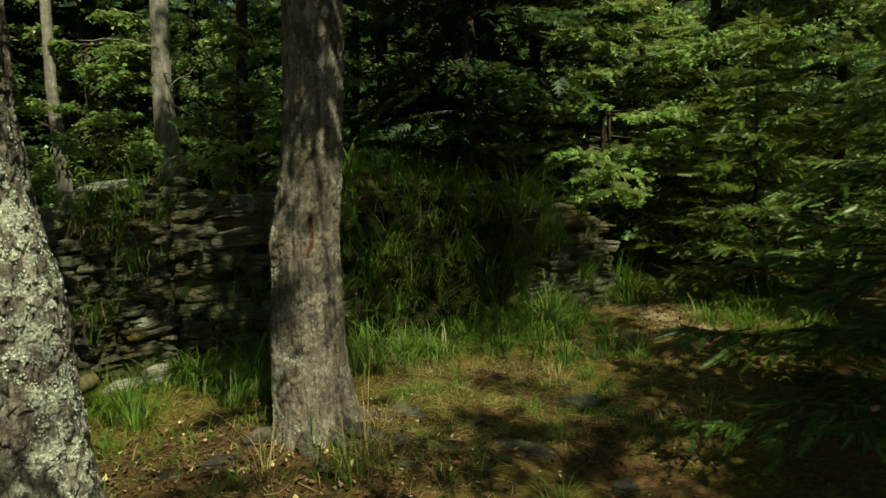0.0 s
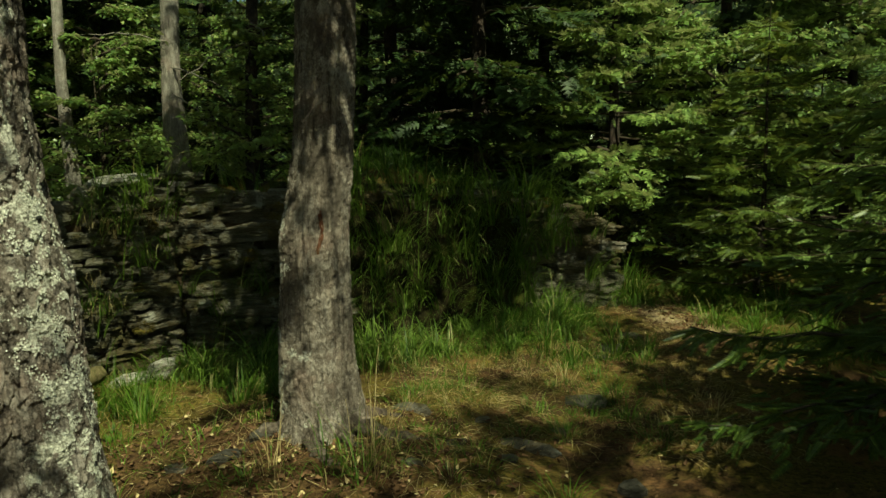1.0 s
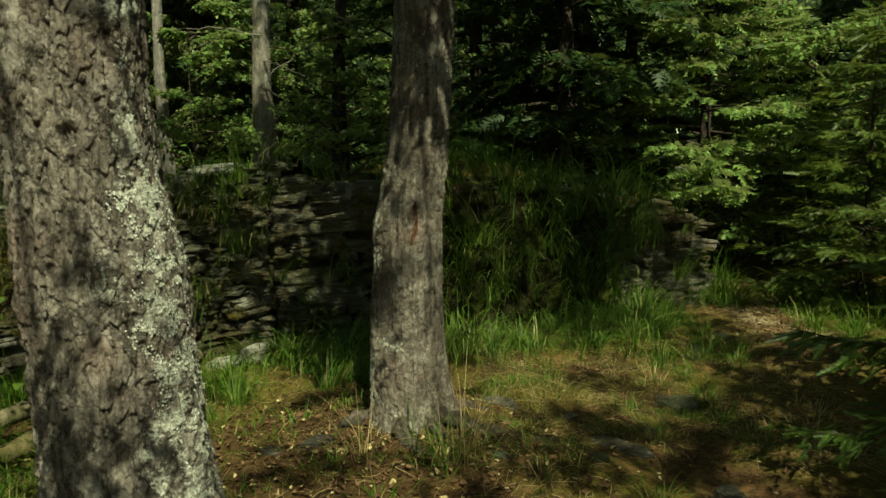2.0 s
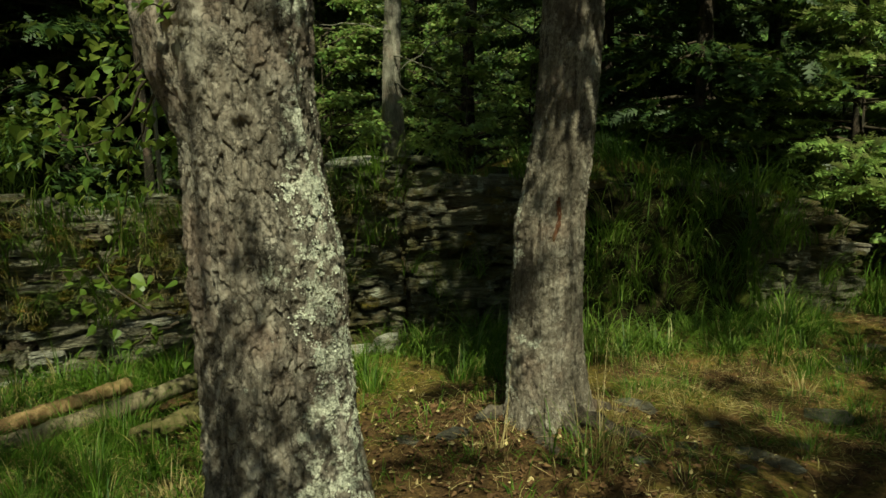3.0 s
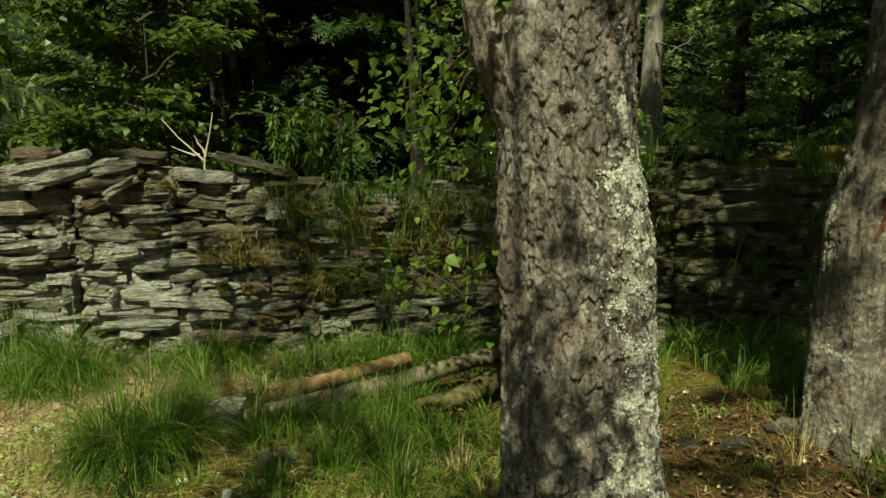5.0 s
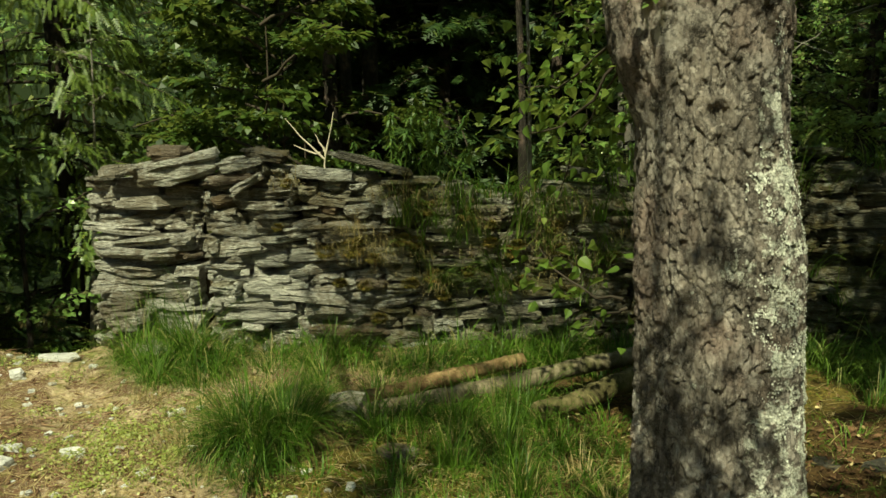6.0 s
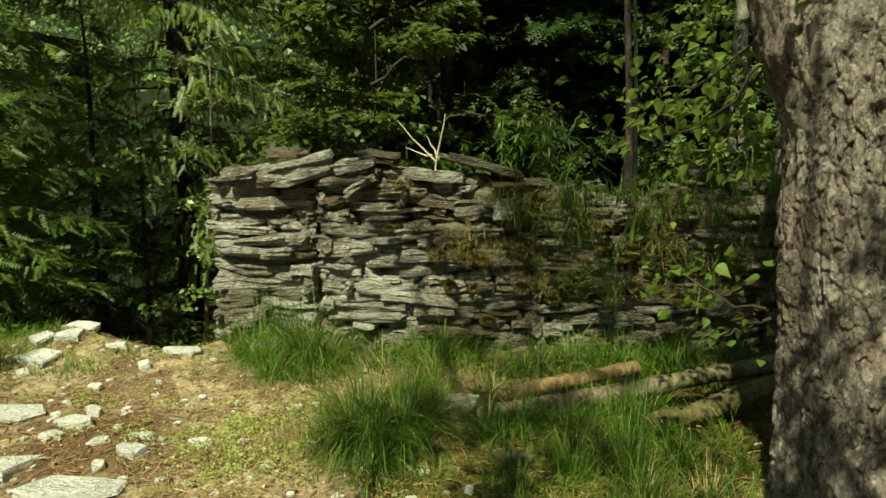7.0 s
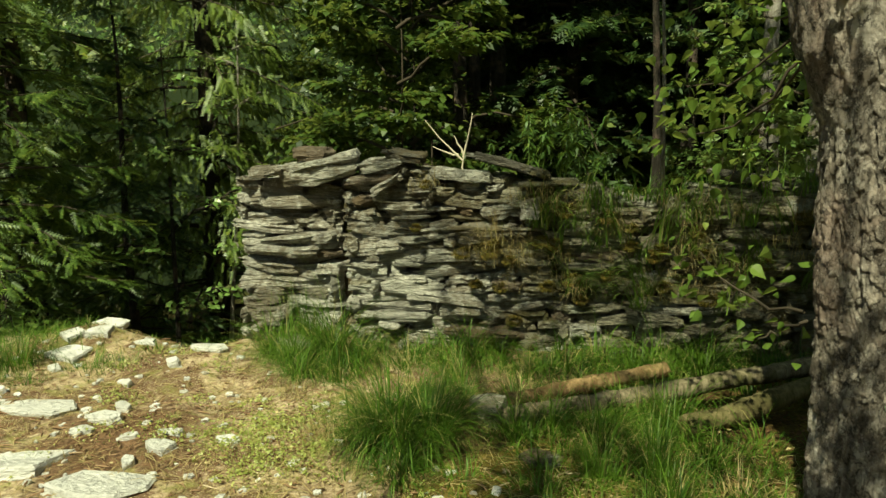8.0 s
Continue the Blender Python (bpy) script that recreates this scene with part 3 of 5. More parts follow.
def build_wall():
    rows = [(r, 0) for r in pack(-0.70, 0.0, top_left, 5, 0.030, 0.074, 0.2, 0.6)]
    rows += [(r, 1) for r in pack(0.06, LEN1, top_left, 9, 0.024, 0.066, 0.13, 0.52)]
    rest = []
    singles = 0
    for (s, z, l, h), side in sorted(rows, key=lambda e: e[0][0]):
        lean = rng.normal() * 3.8
        out = rng.uniform(-0.05, 0.05) + 0.10 * (1 - z) * 0.8 - (0.07 if side == 0 else 0)
        if singles < 285:
            mossy = rng.uniform() < 0.15 + 0.8 * step(s, 0.7, 1.4)
            mat = M_STONE_PALE if (s < 1.3 and rng.uniform() < (0.55 if side == 0 else 0.28)) else (M_STONE_RUST if rng.uniform() < 0.05 else (M_STONE_MOSSY if mossy else M_STONE))
            wall_stone(s, z, l * rng.uniform(1.08, 1.24), h * rng.uniform(1.18, 1.5), rng.uniform(0.26, 0.36), out, lean, mat, turn=rng.normal() * 5)
            singles += 1
        else:
            rest.append((s, z, l, h, out, lean, False))
    for s, z, l, h in pack(0.0, LEN2, top_right, 21, 0.028, 0.075, 0.22, 0.75):
        rest.append((s, z, l, h, rng.uniform(-0.05, 0.05) + 0.12 * (1 - z), rng.normal() * 2.5, True))
    batches, olive = [], []
    for s, z, l, h, out, lean, second in rest:
        d = DIR2 if second else DIR1
        v, f = STONES[int(rng.integers(30))]
        depth = 0.3
        m = Matrix.Translation(on_wall(s, out - depth / 2, z, second)) @ pose(0, 0, 0, 0, lean, math.degrees(math.atan2(d[1], d[0])) + rng.normal() * 4)
        m = np.array(m @ Matrix.Diagonal((l * 1.10, depth, h * 1.32, 1)))
        # the right stretch and the end near it use the darker olive slate
        (olive if second or s > 3.0 else batches).append((v @ m[:3, :3].T + m[:3, 3], f))
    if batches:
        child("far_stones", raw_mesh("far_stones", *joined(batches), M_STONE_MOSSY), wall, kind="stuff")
    child("damp_stones", raw_mesh("damp_stones", *joined(olive), M_STONE_OLIVE), wall, kind="stuff")
    # earth core behind the face
    for a, b, second, tops in ((-0.62, LEN1 + 0.1, False, top_left), (0.0, LEN2 - 0.35, True, top_right)):
        n = 40
        ss = np.linspace(a, b, n)
        V, Fq = [], []
        for s in ss:
            t = max(0.05, float(tops(s)) - 0.07)
            full = float(step(s, 0.9, 1.7)) if not second else 1.0
            for out, z in ((-0.14 + 0.11 * full, -0.2), (-0.21 + 0.10 * full, t - 0.02), (-0.62, t - 0.02), (-0.66, -0.2)):
                V.append(tuple(on_wall(s, out, z, second)))
        for i in range(n - 1):
            for j in range(4):
                p, q = i * 4 + j, i * 4 + (j + 1) % 4
                Fq.append((p, p + 4, q + 4, q))
        Fq += [(0, 1, 2, 3), ((n - 1) * 4 + 3, (n - 1) * 4 + 2, (n - 1) * 4 + 1, (n - 1) * 4)]
        child("core", raw_mesh("core", V, Fq, M_CORE), wall)
    # earth and moss that have slumped over the right stretch
    na, nb = 90, 44
    S, T = np.meshgrid(np.linspace(0.75, 3.0, na), np.linspace(0, 1, nb), indexing="ij")
    Z = -0.08 + T * (top_right(S) + 0.16)
    bump = waves(3.1 * S + 1, 4.3 * Z) * 0.07 + waves(9.0 * S, 11.0 * Z + 2) * 0.03
    cover = step(S, 0.75, 1.35) * step(3.0 - S, 0.0, 0.4)
    O = -0.30 + cover * (0.36 + 0.22 * (1 - T) ** 1.3 + bump) - 0.25 * step(T, 0.86, 1.0)
    P = np.array(on_wall(0, 0, 0, True)) + S[..., None] * np.array((*DIR2, 0)) + O[..., None] * np.array((DIR2[1], -DIR2[0], 0)) + Z[..., None] * np.array((0, 0, 1.0))
    i, j = np.meshgrid(np.arange(na - 1), np.arange(nb - 1), indexing="ij")
    q = np.stack([i * nb + j, (i + 1) * nb + j, (i + 1) * nb + j + 1, i * nb + j + 1], -1).reshape(-1, 4)
    child("earth_bank", raw_mesh("earth_bank", P.reshape(-1, 3), q, M_BANK, True), wall, "mossy earth slumped over the stones, coloured as dark as in shade")
    # cap stones that stand out
    caps = [(-0.12, 1.165, 0.62, 0.15, 0.34, 0.06, -11, M_STONE, "large grey cap slab"), (-0.18, 1.265, 0.30, 0.075, 0.22, 0.0, -3, M_STONE_RUST, ""),
            (-0.47, 1.155, 0.26, 0.075, 0.30, 0.05, -8, M_STONE_PALE, ""), (0.47, 1.25, 0.30, 0.06, 0.30, 0.02, 6, M_STONE_DARK, ""),
            (0.30, 1.20, 0.34, 0.08, 0.30, 0.03, -14, M_STONE, ""), (0.36, 1.08, 0.24, 0.05, 0.26, 0.09, -30, M_STONE_PALE, ""),
            (0.84, 1.125, 0.42, 0.075, 0.34, 0.09, 3, M_STONE, ""), (1.14, 1.19, 0.54, 0.055, 0.30, 0.02, 15, M_STONE_DARK, "thin dark slab slipped on the wall top"),
            (2.65, 1.09, 0.60, 0.065, 0.36, 0.03, 12, M_STONE_DARK, ""), (1.62, 1.02, 0.30, 0.07, 0.3, 0.0, -4, M_STONE_DARK, ""),
            (3.60, 1.245, 0.40, 0.05, 0.40, 0.04, -4, M_STONE, "sunlit grey cap slab"), (4.02, 1.25, 0.30, 0.05, 0.34, 0.02, 3, M_STONE_OLIVE, ""),
            (1.28, 0.92, 0.13, 0.12, 0.16, 0.10, 0, M_STONE_PALE, "rounded pale stone"), (1.02, 0.12, 0.56, 0.05, 0.34, 0.16, 2, M_STONE_RUST, "long brown slab"),
            (-0.38, 0.62, 0.58, 0.07, 0.34, 0.05, 1, M_STONE_PALE, ""), (-0.30, 0.70, 0.52, 0.06, 0.34, 0.04, -5, M_STONE, ""),
            (-0.45, 0.17, 0.34, 0.12, 0.3, 0.12, -4, M_STONE, "")]
    for n, (s, z, l, h, depth, out, tilt, mat, label) in enumerate(caps):
        wall_stone(s, z, l, h, depth, out, tilt, mat, n % 30, name="cap_stone" if z > 1 else "stone", label=label)
    wall_stone(3.72, 0.50, 0.36, 0.09, 0.34, 0.1, 5, M_STONE_PALE, 3, name="cap_stone", second=True)


# ---- rocks on the ground ----
def rock(x, y, lx, ly, lz, turn=0.0, tilt=0.0, mat=None, label="pale grey slate slab lying on the trodden path", sink=0.42, i=None, name="slate_slab", roll=0.0):
    z = float(height(x, y))
    ob = new(name, stone_mesh(30 + int(rng.integers(12)) if i is None else i, mat or M_STONE_PALE))
    ob.matrix_basis = pose(x, y, z + lz * (0.5 - sink), tilt, roll, turn) @ Matrix.Diagonal((lx, ly, lz, 1))
    return tagged(ob, label, "stone", "loose slabs on the ground")


def build_rocks():
    path = [(-3.74, 0.64, 0.50, 0.34, 0.06, 35, -8), (-4.22, 0.42, 0.52, 0.32, 0.07, 60, -12), (-4.92, 0.60, 0.54, 0.30, 0.05, 40, -6), (-5.65, 0.98, 0.34, 0.22, 0.05, 30, 8),
            (-5.14, 1.44, 0.16, 0.12, 0.06, 10, 22), (-3.96, 0.93, 0.22, 0.15, 0.04, 20, 0), (-4.10, 1.04, 0.14, 0.08, 0.04, 45, 0), (-3.83, 1.22, 0.17, 0.13, 0.03, 30, 0),
            (-4.50, 0.85, 0.24, 0.14, 0.06, 30, 5), (-4.62, 0.98, 0.13, 0.09, 0.05, 10, 0), (-4.40, 0.72, 0.14, 0.10, 0.04, 70, 0), (-4.95, 1.10, 0.10, 0.08, 0.05, 20, 20),
            (-5.95, 1.32, 0.30, 0.20, 0.05, 20, 8), (-5.78, 1.20, 0.22, 0.14, 0.06, 70, 10), (-5.28, 1.72, 0.30, 0.16, 0.05, 40, 0), (-5.85, 1.05, 0.22, 0.16, 0.045, 10, 14),
            (-5.5, 0.85, 0.14, 0.1, 0.06, 30, 20), (-5.25, 0.5, 0.12, 0.09, 0.07, 0, 0), (-5.58, 1.42, 0.16, 0.10, 0.05, 60, 10), (-3.9, 0.78, 0.12, 0.08, 0.04, 0, 0), (-4.2, 0.88, 0.1, 0.08, 0.03, 50, 0)]
    for n, (x, y, a, b, c, turn, tilt) in enumerate(path):
        rock(x, y, a, b, c, turn, tilt, M_SLAB, i=30 + n % 12)
    foot = "grey slate stone half sunk at the foot of the wall"
    rock(-4.58, 2.26, 0.40, 0.26, 0.09, 45, 4, M_STONE, foot)
    rock(-4.95, 2.18, 0.40, 0.3, 0.12, 30, 8, M_STONE, foot)
    rock(-3.16, 2.26, 0.26, 0.24, 0.17, 20, 14, M_STONE_PALE, foot)
    rock(-2.72, 2.18, 0.22, 0.16, 0.06, 10, 4, M_STONE_DARK, foot)
    rock(-1.86, 4.62, 0.20, 0.15, 0.13, 35, 20, M_STONE_PALE, "pinkish pale stone leaning in the grass by the wall", 0.0)
    rock(-2.02, 4.55, 0.34, 0.14, 0.06, 30, 14, M_STONE, foot, 0.2)
    moss = "dark slate slab lying in the needle litter"
    for x, y, a, b, c, turn, tilt in [(0.77, 4.39, 0.32, 0.20, 0.035, 0, 4), (0.80, 3.25, 0.19, 0.14, 0.08, 20, 8), (-1.03, 3.37, 0.30, 0.11, 0.05, 30, 28), (-0.24, 4.0, 0.26, 0.12, 0.035, -20, 14),
                                      (0.36, 3.65, 0.42, 0.13, 0.03, -28, 10), (1.11, 5.42, 0.22, 0.16, 0.05, 10, 5), (0.98, 5.2, 0.16, 0.12, 0.035, 40, 0), (0.02, 3.62, 0.13, 0.08, 0.025, 10, 5),
                                      (-0.9, 3.55, 0.22, 0.09, 0.05, 50, 24), (0.25, 3.45, 0.13, 0.08, 0.03, 0, 0), (-1.25, 3.3, 0.14, 0.1, 0.04, 0, 0), (-0.18, 3.35, 0.16, 0.08, 0.04, 0, 10), (1.3, 5.75, 0.2, 0.16, 0.04, 0, 0),
                                      (0.55, 3.9, 0.15, 0.07, 0.025, -30, 8), (0.15, 4.0, 0.12, 0.08, 0.02, 15, 5)]:
        rock(x, y, a, b, c, turn, tilt, M_STONE_DARK, moss, 0.55)


# ---- trunks ----
def trunk_mesh(name, mat, z, cx, cy, rad, nu, nv, rough, flare, roots, seed, knots=(), plate_f=34.0, tall=0.45):
    """A trunk with bark relief. z, cx, cy, rad: rows that give the axis and the radius by height."""
    zs = np.linspace(z[0], z[-1], nv)
    th = np.linspace(0, 2 * np.pi, nu, endpoint=False)
    th = th - 0.42 * np.sin(th + 1.35)
    V = np.zeros((nv, nu, 3))
    phase = np.random.default_rng(seed).uniform(0, 6.28, 4)
    for a, h in enumerate(zs):
        x0, y0, r0 = np.interp(h, z, cx), np.interp(h, z, cy), np.interp(h, z, rad)
        low = math.exp(-max(h, 0.0) / 0.20)
        for b, t in enumerate(th):
            c, s = math.cos(t), math.sin(t)
            r = r0 * (1 + 0.035 * math.sin(2 * t + phase[0] + h) + 0.025 * math.sin(5 * t + phase[1] + 1.5 * h))
            r += flare * low * (0.45 + 0.75 * max(0, math.sin(roots * t + phase[2])) ** 1.5)
            p = Vector((c * r0, s * r0, h))
            q3 = Vector((p.x * 13, p.y * 13, p.z * 2.0 + seed))
            w3 = Vector((noise.noise(q3 * 1.3), noise.noise(q3 * 1.3 + Vector((7, 3, 1))), 0)) * 0.8
            ridge = 1 - abs(noise.noise(q3 + w3)) * 2.2
            q6 = Vector((p.x * 21, p.y * 21, p.z * 1.6 + seed * 2))
            flute = 1 - 2 * abs(noise.noise(q6 + w3 * 0.5)) ** 0.7
            q4 = Vector((p.x * plate_f, p.y * plate_f, p.z * plate_f * tall + seed))
            q5 = q4 + Vector((noise.noise(q4 * 0.8), noise.noise(q4 * 0.8 + Vector((5, 5, 5))), noise.noise(q4 * 0.8 + Vector((2, 8, 5))))) * 0.9
            dist, cell = noise.voronoi(q5)
            edge = min(1.0, (dist[1] - dist[0]) * 5.0)
            plate = noise.cell(cell[0] * 9.7)
            lift = min(1.0, max(0.0, 0.5 + 0.8 * (cell[0].z - q5.z)))
            r += rough * (0.45 * ridge - 0.25) + rough * 0.75 * (lift - 0.5) + 0.75 * rough * flute + rough * 0.55 * (edge - 0.8) + 0.5 * rough * plate + 0.25 * rough * noise.noise(q4 * 2.3)
            for kt, kh, kr, kd in knots:
                q = ((t - kt + math.pi) % (2 * math.pi) - math.pi) * r0
                e = (q * q + (h - kh) ** 2) / (kr * kr)
                e *= 1 + 0.5 * noise.noise(q4 * 0.7)
                r += kd * (math.exp(-e / 1.6) - (0.0 if kd > 0 else 0.55 * math.exp(-((math.sqrt(abs(e)) - 1.6) ** 2) * 2)))
            V[a, b] = (x0 + r * c, y0 + r * s, h)
    i, j = np.meshgrid(np.arange(nv - 1), np.arange(nu), indexing="ij")
    q = np.stack([i * nu + j, i * nu + (j + 1) % nu, (i + 1) * nu + (j + 1) % nu, (i + 1) * nu + j], -1).reshape(-1, 4)
    return raw_mesh(name, V.reshape(-1, 3), q, mat, True), V


def crown_arrays(base, top, spread, limbs, leaves, size, low=0.45, droop=0.1, flat=0.75, template="kite"):
    """Limbs and leaves of a broad-leaved crown: quads of wood and triangles of leaf."""
    base, top = np.asarray(base, float), np.asarray(top, float)
    wood, pts, outs = [], [], []
    for k in range(limbs):
        t = low + (1 - low) * (k + rng.uniform(0, 0.8)) / limbs
        a = base + (top - base) * t
        az = k * 2.4 + rng.uniform(-0.5, 0.5)
        reach = spread * (1.15 - 0.75 * max(0, t - low) / (1 - low)) * rng.uniform(0.7, 1.1)
        tip = a + np.array((math.cos(az) * reach, math.sin(az) * reach, reach * rng.uniform(-droop, 0.55)))
        main = bent(a, tip, -0.08 * reach, 7, 0.03 * reach)
        wood.append(tube(main, np.linspace(0.035, 0.008, 7) * max(0.5, reach / 2), 5))
        for m in range(7):
            u = rng.uniform(0.25, 1.0)
            p = main[int(u * 6)]
            d = unit(tip - a + rng.normal(size=3) * reach * 0.7)
            d[2] *= 0.4
            q = p + d * reach * rng.uniform(0.25, 0.5)
            side = bent(p, q, 0.03 * reach, 3, 0.02 * reach)
            wood.append(tube(side, np.linspace(0.010, 0.003, 3) * max(0.5, reach / 2), 3))
            cnt = max(1, int(leaves / (limbs * 7)))
            w = rng.uniform(0.15, 1.08, cnt)[:, None]
            c = p + (q - p) * w + rng.normal(size=(cnt, 3)) * np.array((0.15, 0.15, 0.045)) * reach * 0.55
            pts.append(c), outs.append(np.repeat(d[None], cnt, 0))
    lv = leaves_at(np.concatenate(pts), np.concatenate(outs), size, 0.7, template, flat)
    return joined(wood), lv


def broad_tree(name, label, x, y, tall, spread, girth, leaves, size, low, bark, leaf, limbs=14, lean=(0, 0), droop=0.1, z0=None):
    z = float(height(x, y)) - 0.1 if z0 is None else z0
    ob = thing(name, label, "tree", at=(x, y, z))
    zs = np.linspace(0, tall, 9)
    pts = np.stack([lean[0] * zs / tall + 0.04 * np.sin(zs * 1.1 + x), lean[1] * zs / tall + 0.04 * np.cos(zs * 0.9 + y), zs], -1)
    child("trunk", raw_mesh("trunk", *tube(pts, girth * (1.0 - 0.85 * zs / tall) * (1 + 0.5 * np.exp(-zs / 0.25)), 12), bark, True), ob)
    wood, lv = crown_arrays((0, 0, 0), (lean[0], lean[1], tall), spread, limbs, leaves, size, low, droop)
    child("branchwood", raw_mesh("branchwood", *wood, bark, True), ob, kind="stuff")
    child("crown", raw_mesh("crown", *lv, leaf), ob, kind="stuff")
    return ob


# ---- conifers ----
def needle_twig(n, needle, width, lift):
    """A twig along y of length 1 with rows of needles; triangles."""
    V, Fq = [], []
    for i in range(n):
        y = 0.04 + 0.92 * i / n
        taper = (1 - 0.55 * y)
        for side in (-1, 1):
            for e in ((0.0,) if lift == 0 else (0.15, lift)):
                a = len(V)
                tip = (side * needle * taper * math.cos(e), y + needle * 0.55, needle * taper * math.sin(e))
                V += [(0, y - width, 0), (0, y + width, 0.004), tip]
                Fq.append((a, a + 1, a + 2))
    a = len(V)
    V += [(-0.012, 0, 0), (0.012, 0, 0), (0, 1.05, 0)]
    Fq.append((a, a + 1, a + 2))
    return np.array(V, float), np.array(Fq)


TWIG_FAR = needle_twig(4, 0.34, 0.12, 0.0)
TWIG_MID = needle_twig(7, 0.19, 0.055, 0.0)
TWIG_NEAR = needle_twig(12, 0.20, 0.045, 0.7)


def spruce_arrays(tall, reach, first, whorl, per, twig, twig_len, hang=0.25, droop=0.28, top_pow=0.8, density=1.0, sector=None):
    """Trunk-less spruce at the origin: quads of branches and triangles of needled twigs."""
    wood, pts, fw, sz = [], [], [], []
    z = first
    k = 0
    while z < tall * 0.97:
        r = reach * max(0.06, (1 - z / tall)) ** top_pow
        for j in range(per):
            az = k * 1.1 + j * 2 * math.pi / per + rng.uniform(-0.5, 0.5)
            if sector and not sector(az):
                continue
            L = r * rng.uniform(0.5, 1.15)
            a = np.array((0, 0, z + rng.uniform(-0.6, 0.6) * whorl))
            d = np.array((math.cos(az), math.sin(az), 0))
            t = np.linspace(0, 1, 8)
            line = a + d * (L * t)[:, None]
            line[:, 2] += L * (rng.uniform(-0.02, 0.22) * t - (droop * rng.uniform(0.5, 1.5) + 0.12) * t ** 2 + 0.14 * t ** 4)
            line += np.cumsum(rng.normal(size=(8, 3)) * 0.018 * L, 0)
            wood.append(tube(line, 0.014 * max(0.4, L) * (1 - 0.85 * t), 3))
            m = max(4, int(L / twig_len * 6.0 * density))
            u = rng.uniform(0.12, 1.0, m) ** 0.75
            p = np.stack([np.interp(u, t, line[:, c]) for c in range(3)], -1)
            side = np.where(np.arange(m) % 2 == 0, 1.0, -1.0)[:, None]
            perp = np.array((-d[1], d[0], 0))
            w = (0.30 * L * (1 - u) + 0.10 * L + 0.6 * twig_len) * rng.uniform(0.15, 1.0, m)
            p2 = p + (perp * side + d * 0.55) * w[:, None] * 0.8
            p2[:, 2] -= hang * w * rng.uniform(0.3, 1.4, m)
            f = unit(perp * side * rng.uniform(0.2, 1.0, (m, 1)) + d * 0.9 + np.stack([0 * u, 0 * u, -hang * 2.2 * rng.uniform(0.3, 1.3, m)], -1) + rng.normal(size=(m, 3)) * 0.28)
            pts += [p, p2]
            fw += [f, f]
            sz += [twig_len * rng.uniform(0.7, 1.2, m), twig_len * rng.uniform(0.6, 1.2, m)]
            k += 1
        z += whorl * rng.uniform(0.8, 1.2)
    pts, fw, sz = np.concatenate(pts), np.concatenate(fw), np.concatenate(sz)
    r_, d_, u_ = frames_of(fw, (0.05, 0.03, 1.0))
    roll = rng.normal(size=len(pts)) * 0.55
    r2 = r_ * np.cos(roll)[:, None] + u_ * np.sin(roll)[:, None]
    u2 = np.cross(r2, d_)
    return joined(wood), scatter(twig[0], twig[1], pts, r2, d_, u2, sz)


def spruce(label, x, y, tall, reach, first, whorl, per, twig, twig_len, mat, girth=0.09, z0=None, **kw):
    z = float(height(x, y)) - 0.05 if z0 is None else z0
    ob = thing("spruce_tree", label, "spruce", at=(x, y, z))
    zs = np.linspace(0, tall, 10)
    child("trunk", raw_mesh("trunk", *tube(np.stack([0.02 * np.sin(zs * 2), 0.02 * np.cos(zs * 1.7), zs], -1), girth * (1.02 - zs / tall), 10), M_BARK_SHADED, True), ob)
    wood, tw = spruce_arrays(tall, reach, first, whorl, per, twig, twig_len, **kw)
    child("branchwood", raw_mesh("branchwood", *wood, M_TWIG, True), ob, kind="stuff")
    child("crown", raw_mesh("crown", *tw, mat), ob, kind="stuff")
    return ob


# ---- grass ----
def blades(base, length, lean_to, lean, width, seg=4):
    """Bent ribbons: one blade a base point, quads."""
    n = len(base)
    t = np.linspace(0, 1, seg + 1)
    az = np.arctan2(lean_to[:, 1], lean_to[:, 0])
    out = np.stack([np.cos(az), np.sin(az), np.zeros(n)], -1)
    side = np.stack([-np.sin(az), np.cos(az), np.zeros(n)], -1)
    ang = lean[:, None] * (0.2 + 1.7 * t[None] ** 1.5)
    ds = length[:, None] / seg
    h = np.concatenate([np.zeros((n, 1)), np.cumsum(np.cos(ang[:, 1:]) * ds, 1)], 1)
    o = np.concatenate([np.zeros((n, 1)), np.cumsum(np.sin(ang[:, 1:]) * ds, 1)], 1)
    mid = base[:, None] + out[:, None] * o[..., None] + np.array((0, 0, 1.0)) * h[..., None]
    w = width[:, None] * (1 - t[None] ** 1.6 * 0.94)
    L, R = mid - side[:, None] * w[..., None], mid + side[:, None] * w[..., None]
    V = np.stack([L, R], 2).reshape(n, -1, 3)
    f = np.array([(2 * i, 2 * i + 1, 2 * i + 3, 2 * i + 2) for i in range(seg)])
    return V.reshape(-1, 3), (f[None] + (np.arange(n) * 2 * (seg + 1))[:, None, None]).reshape(-1, 4)


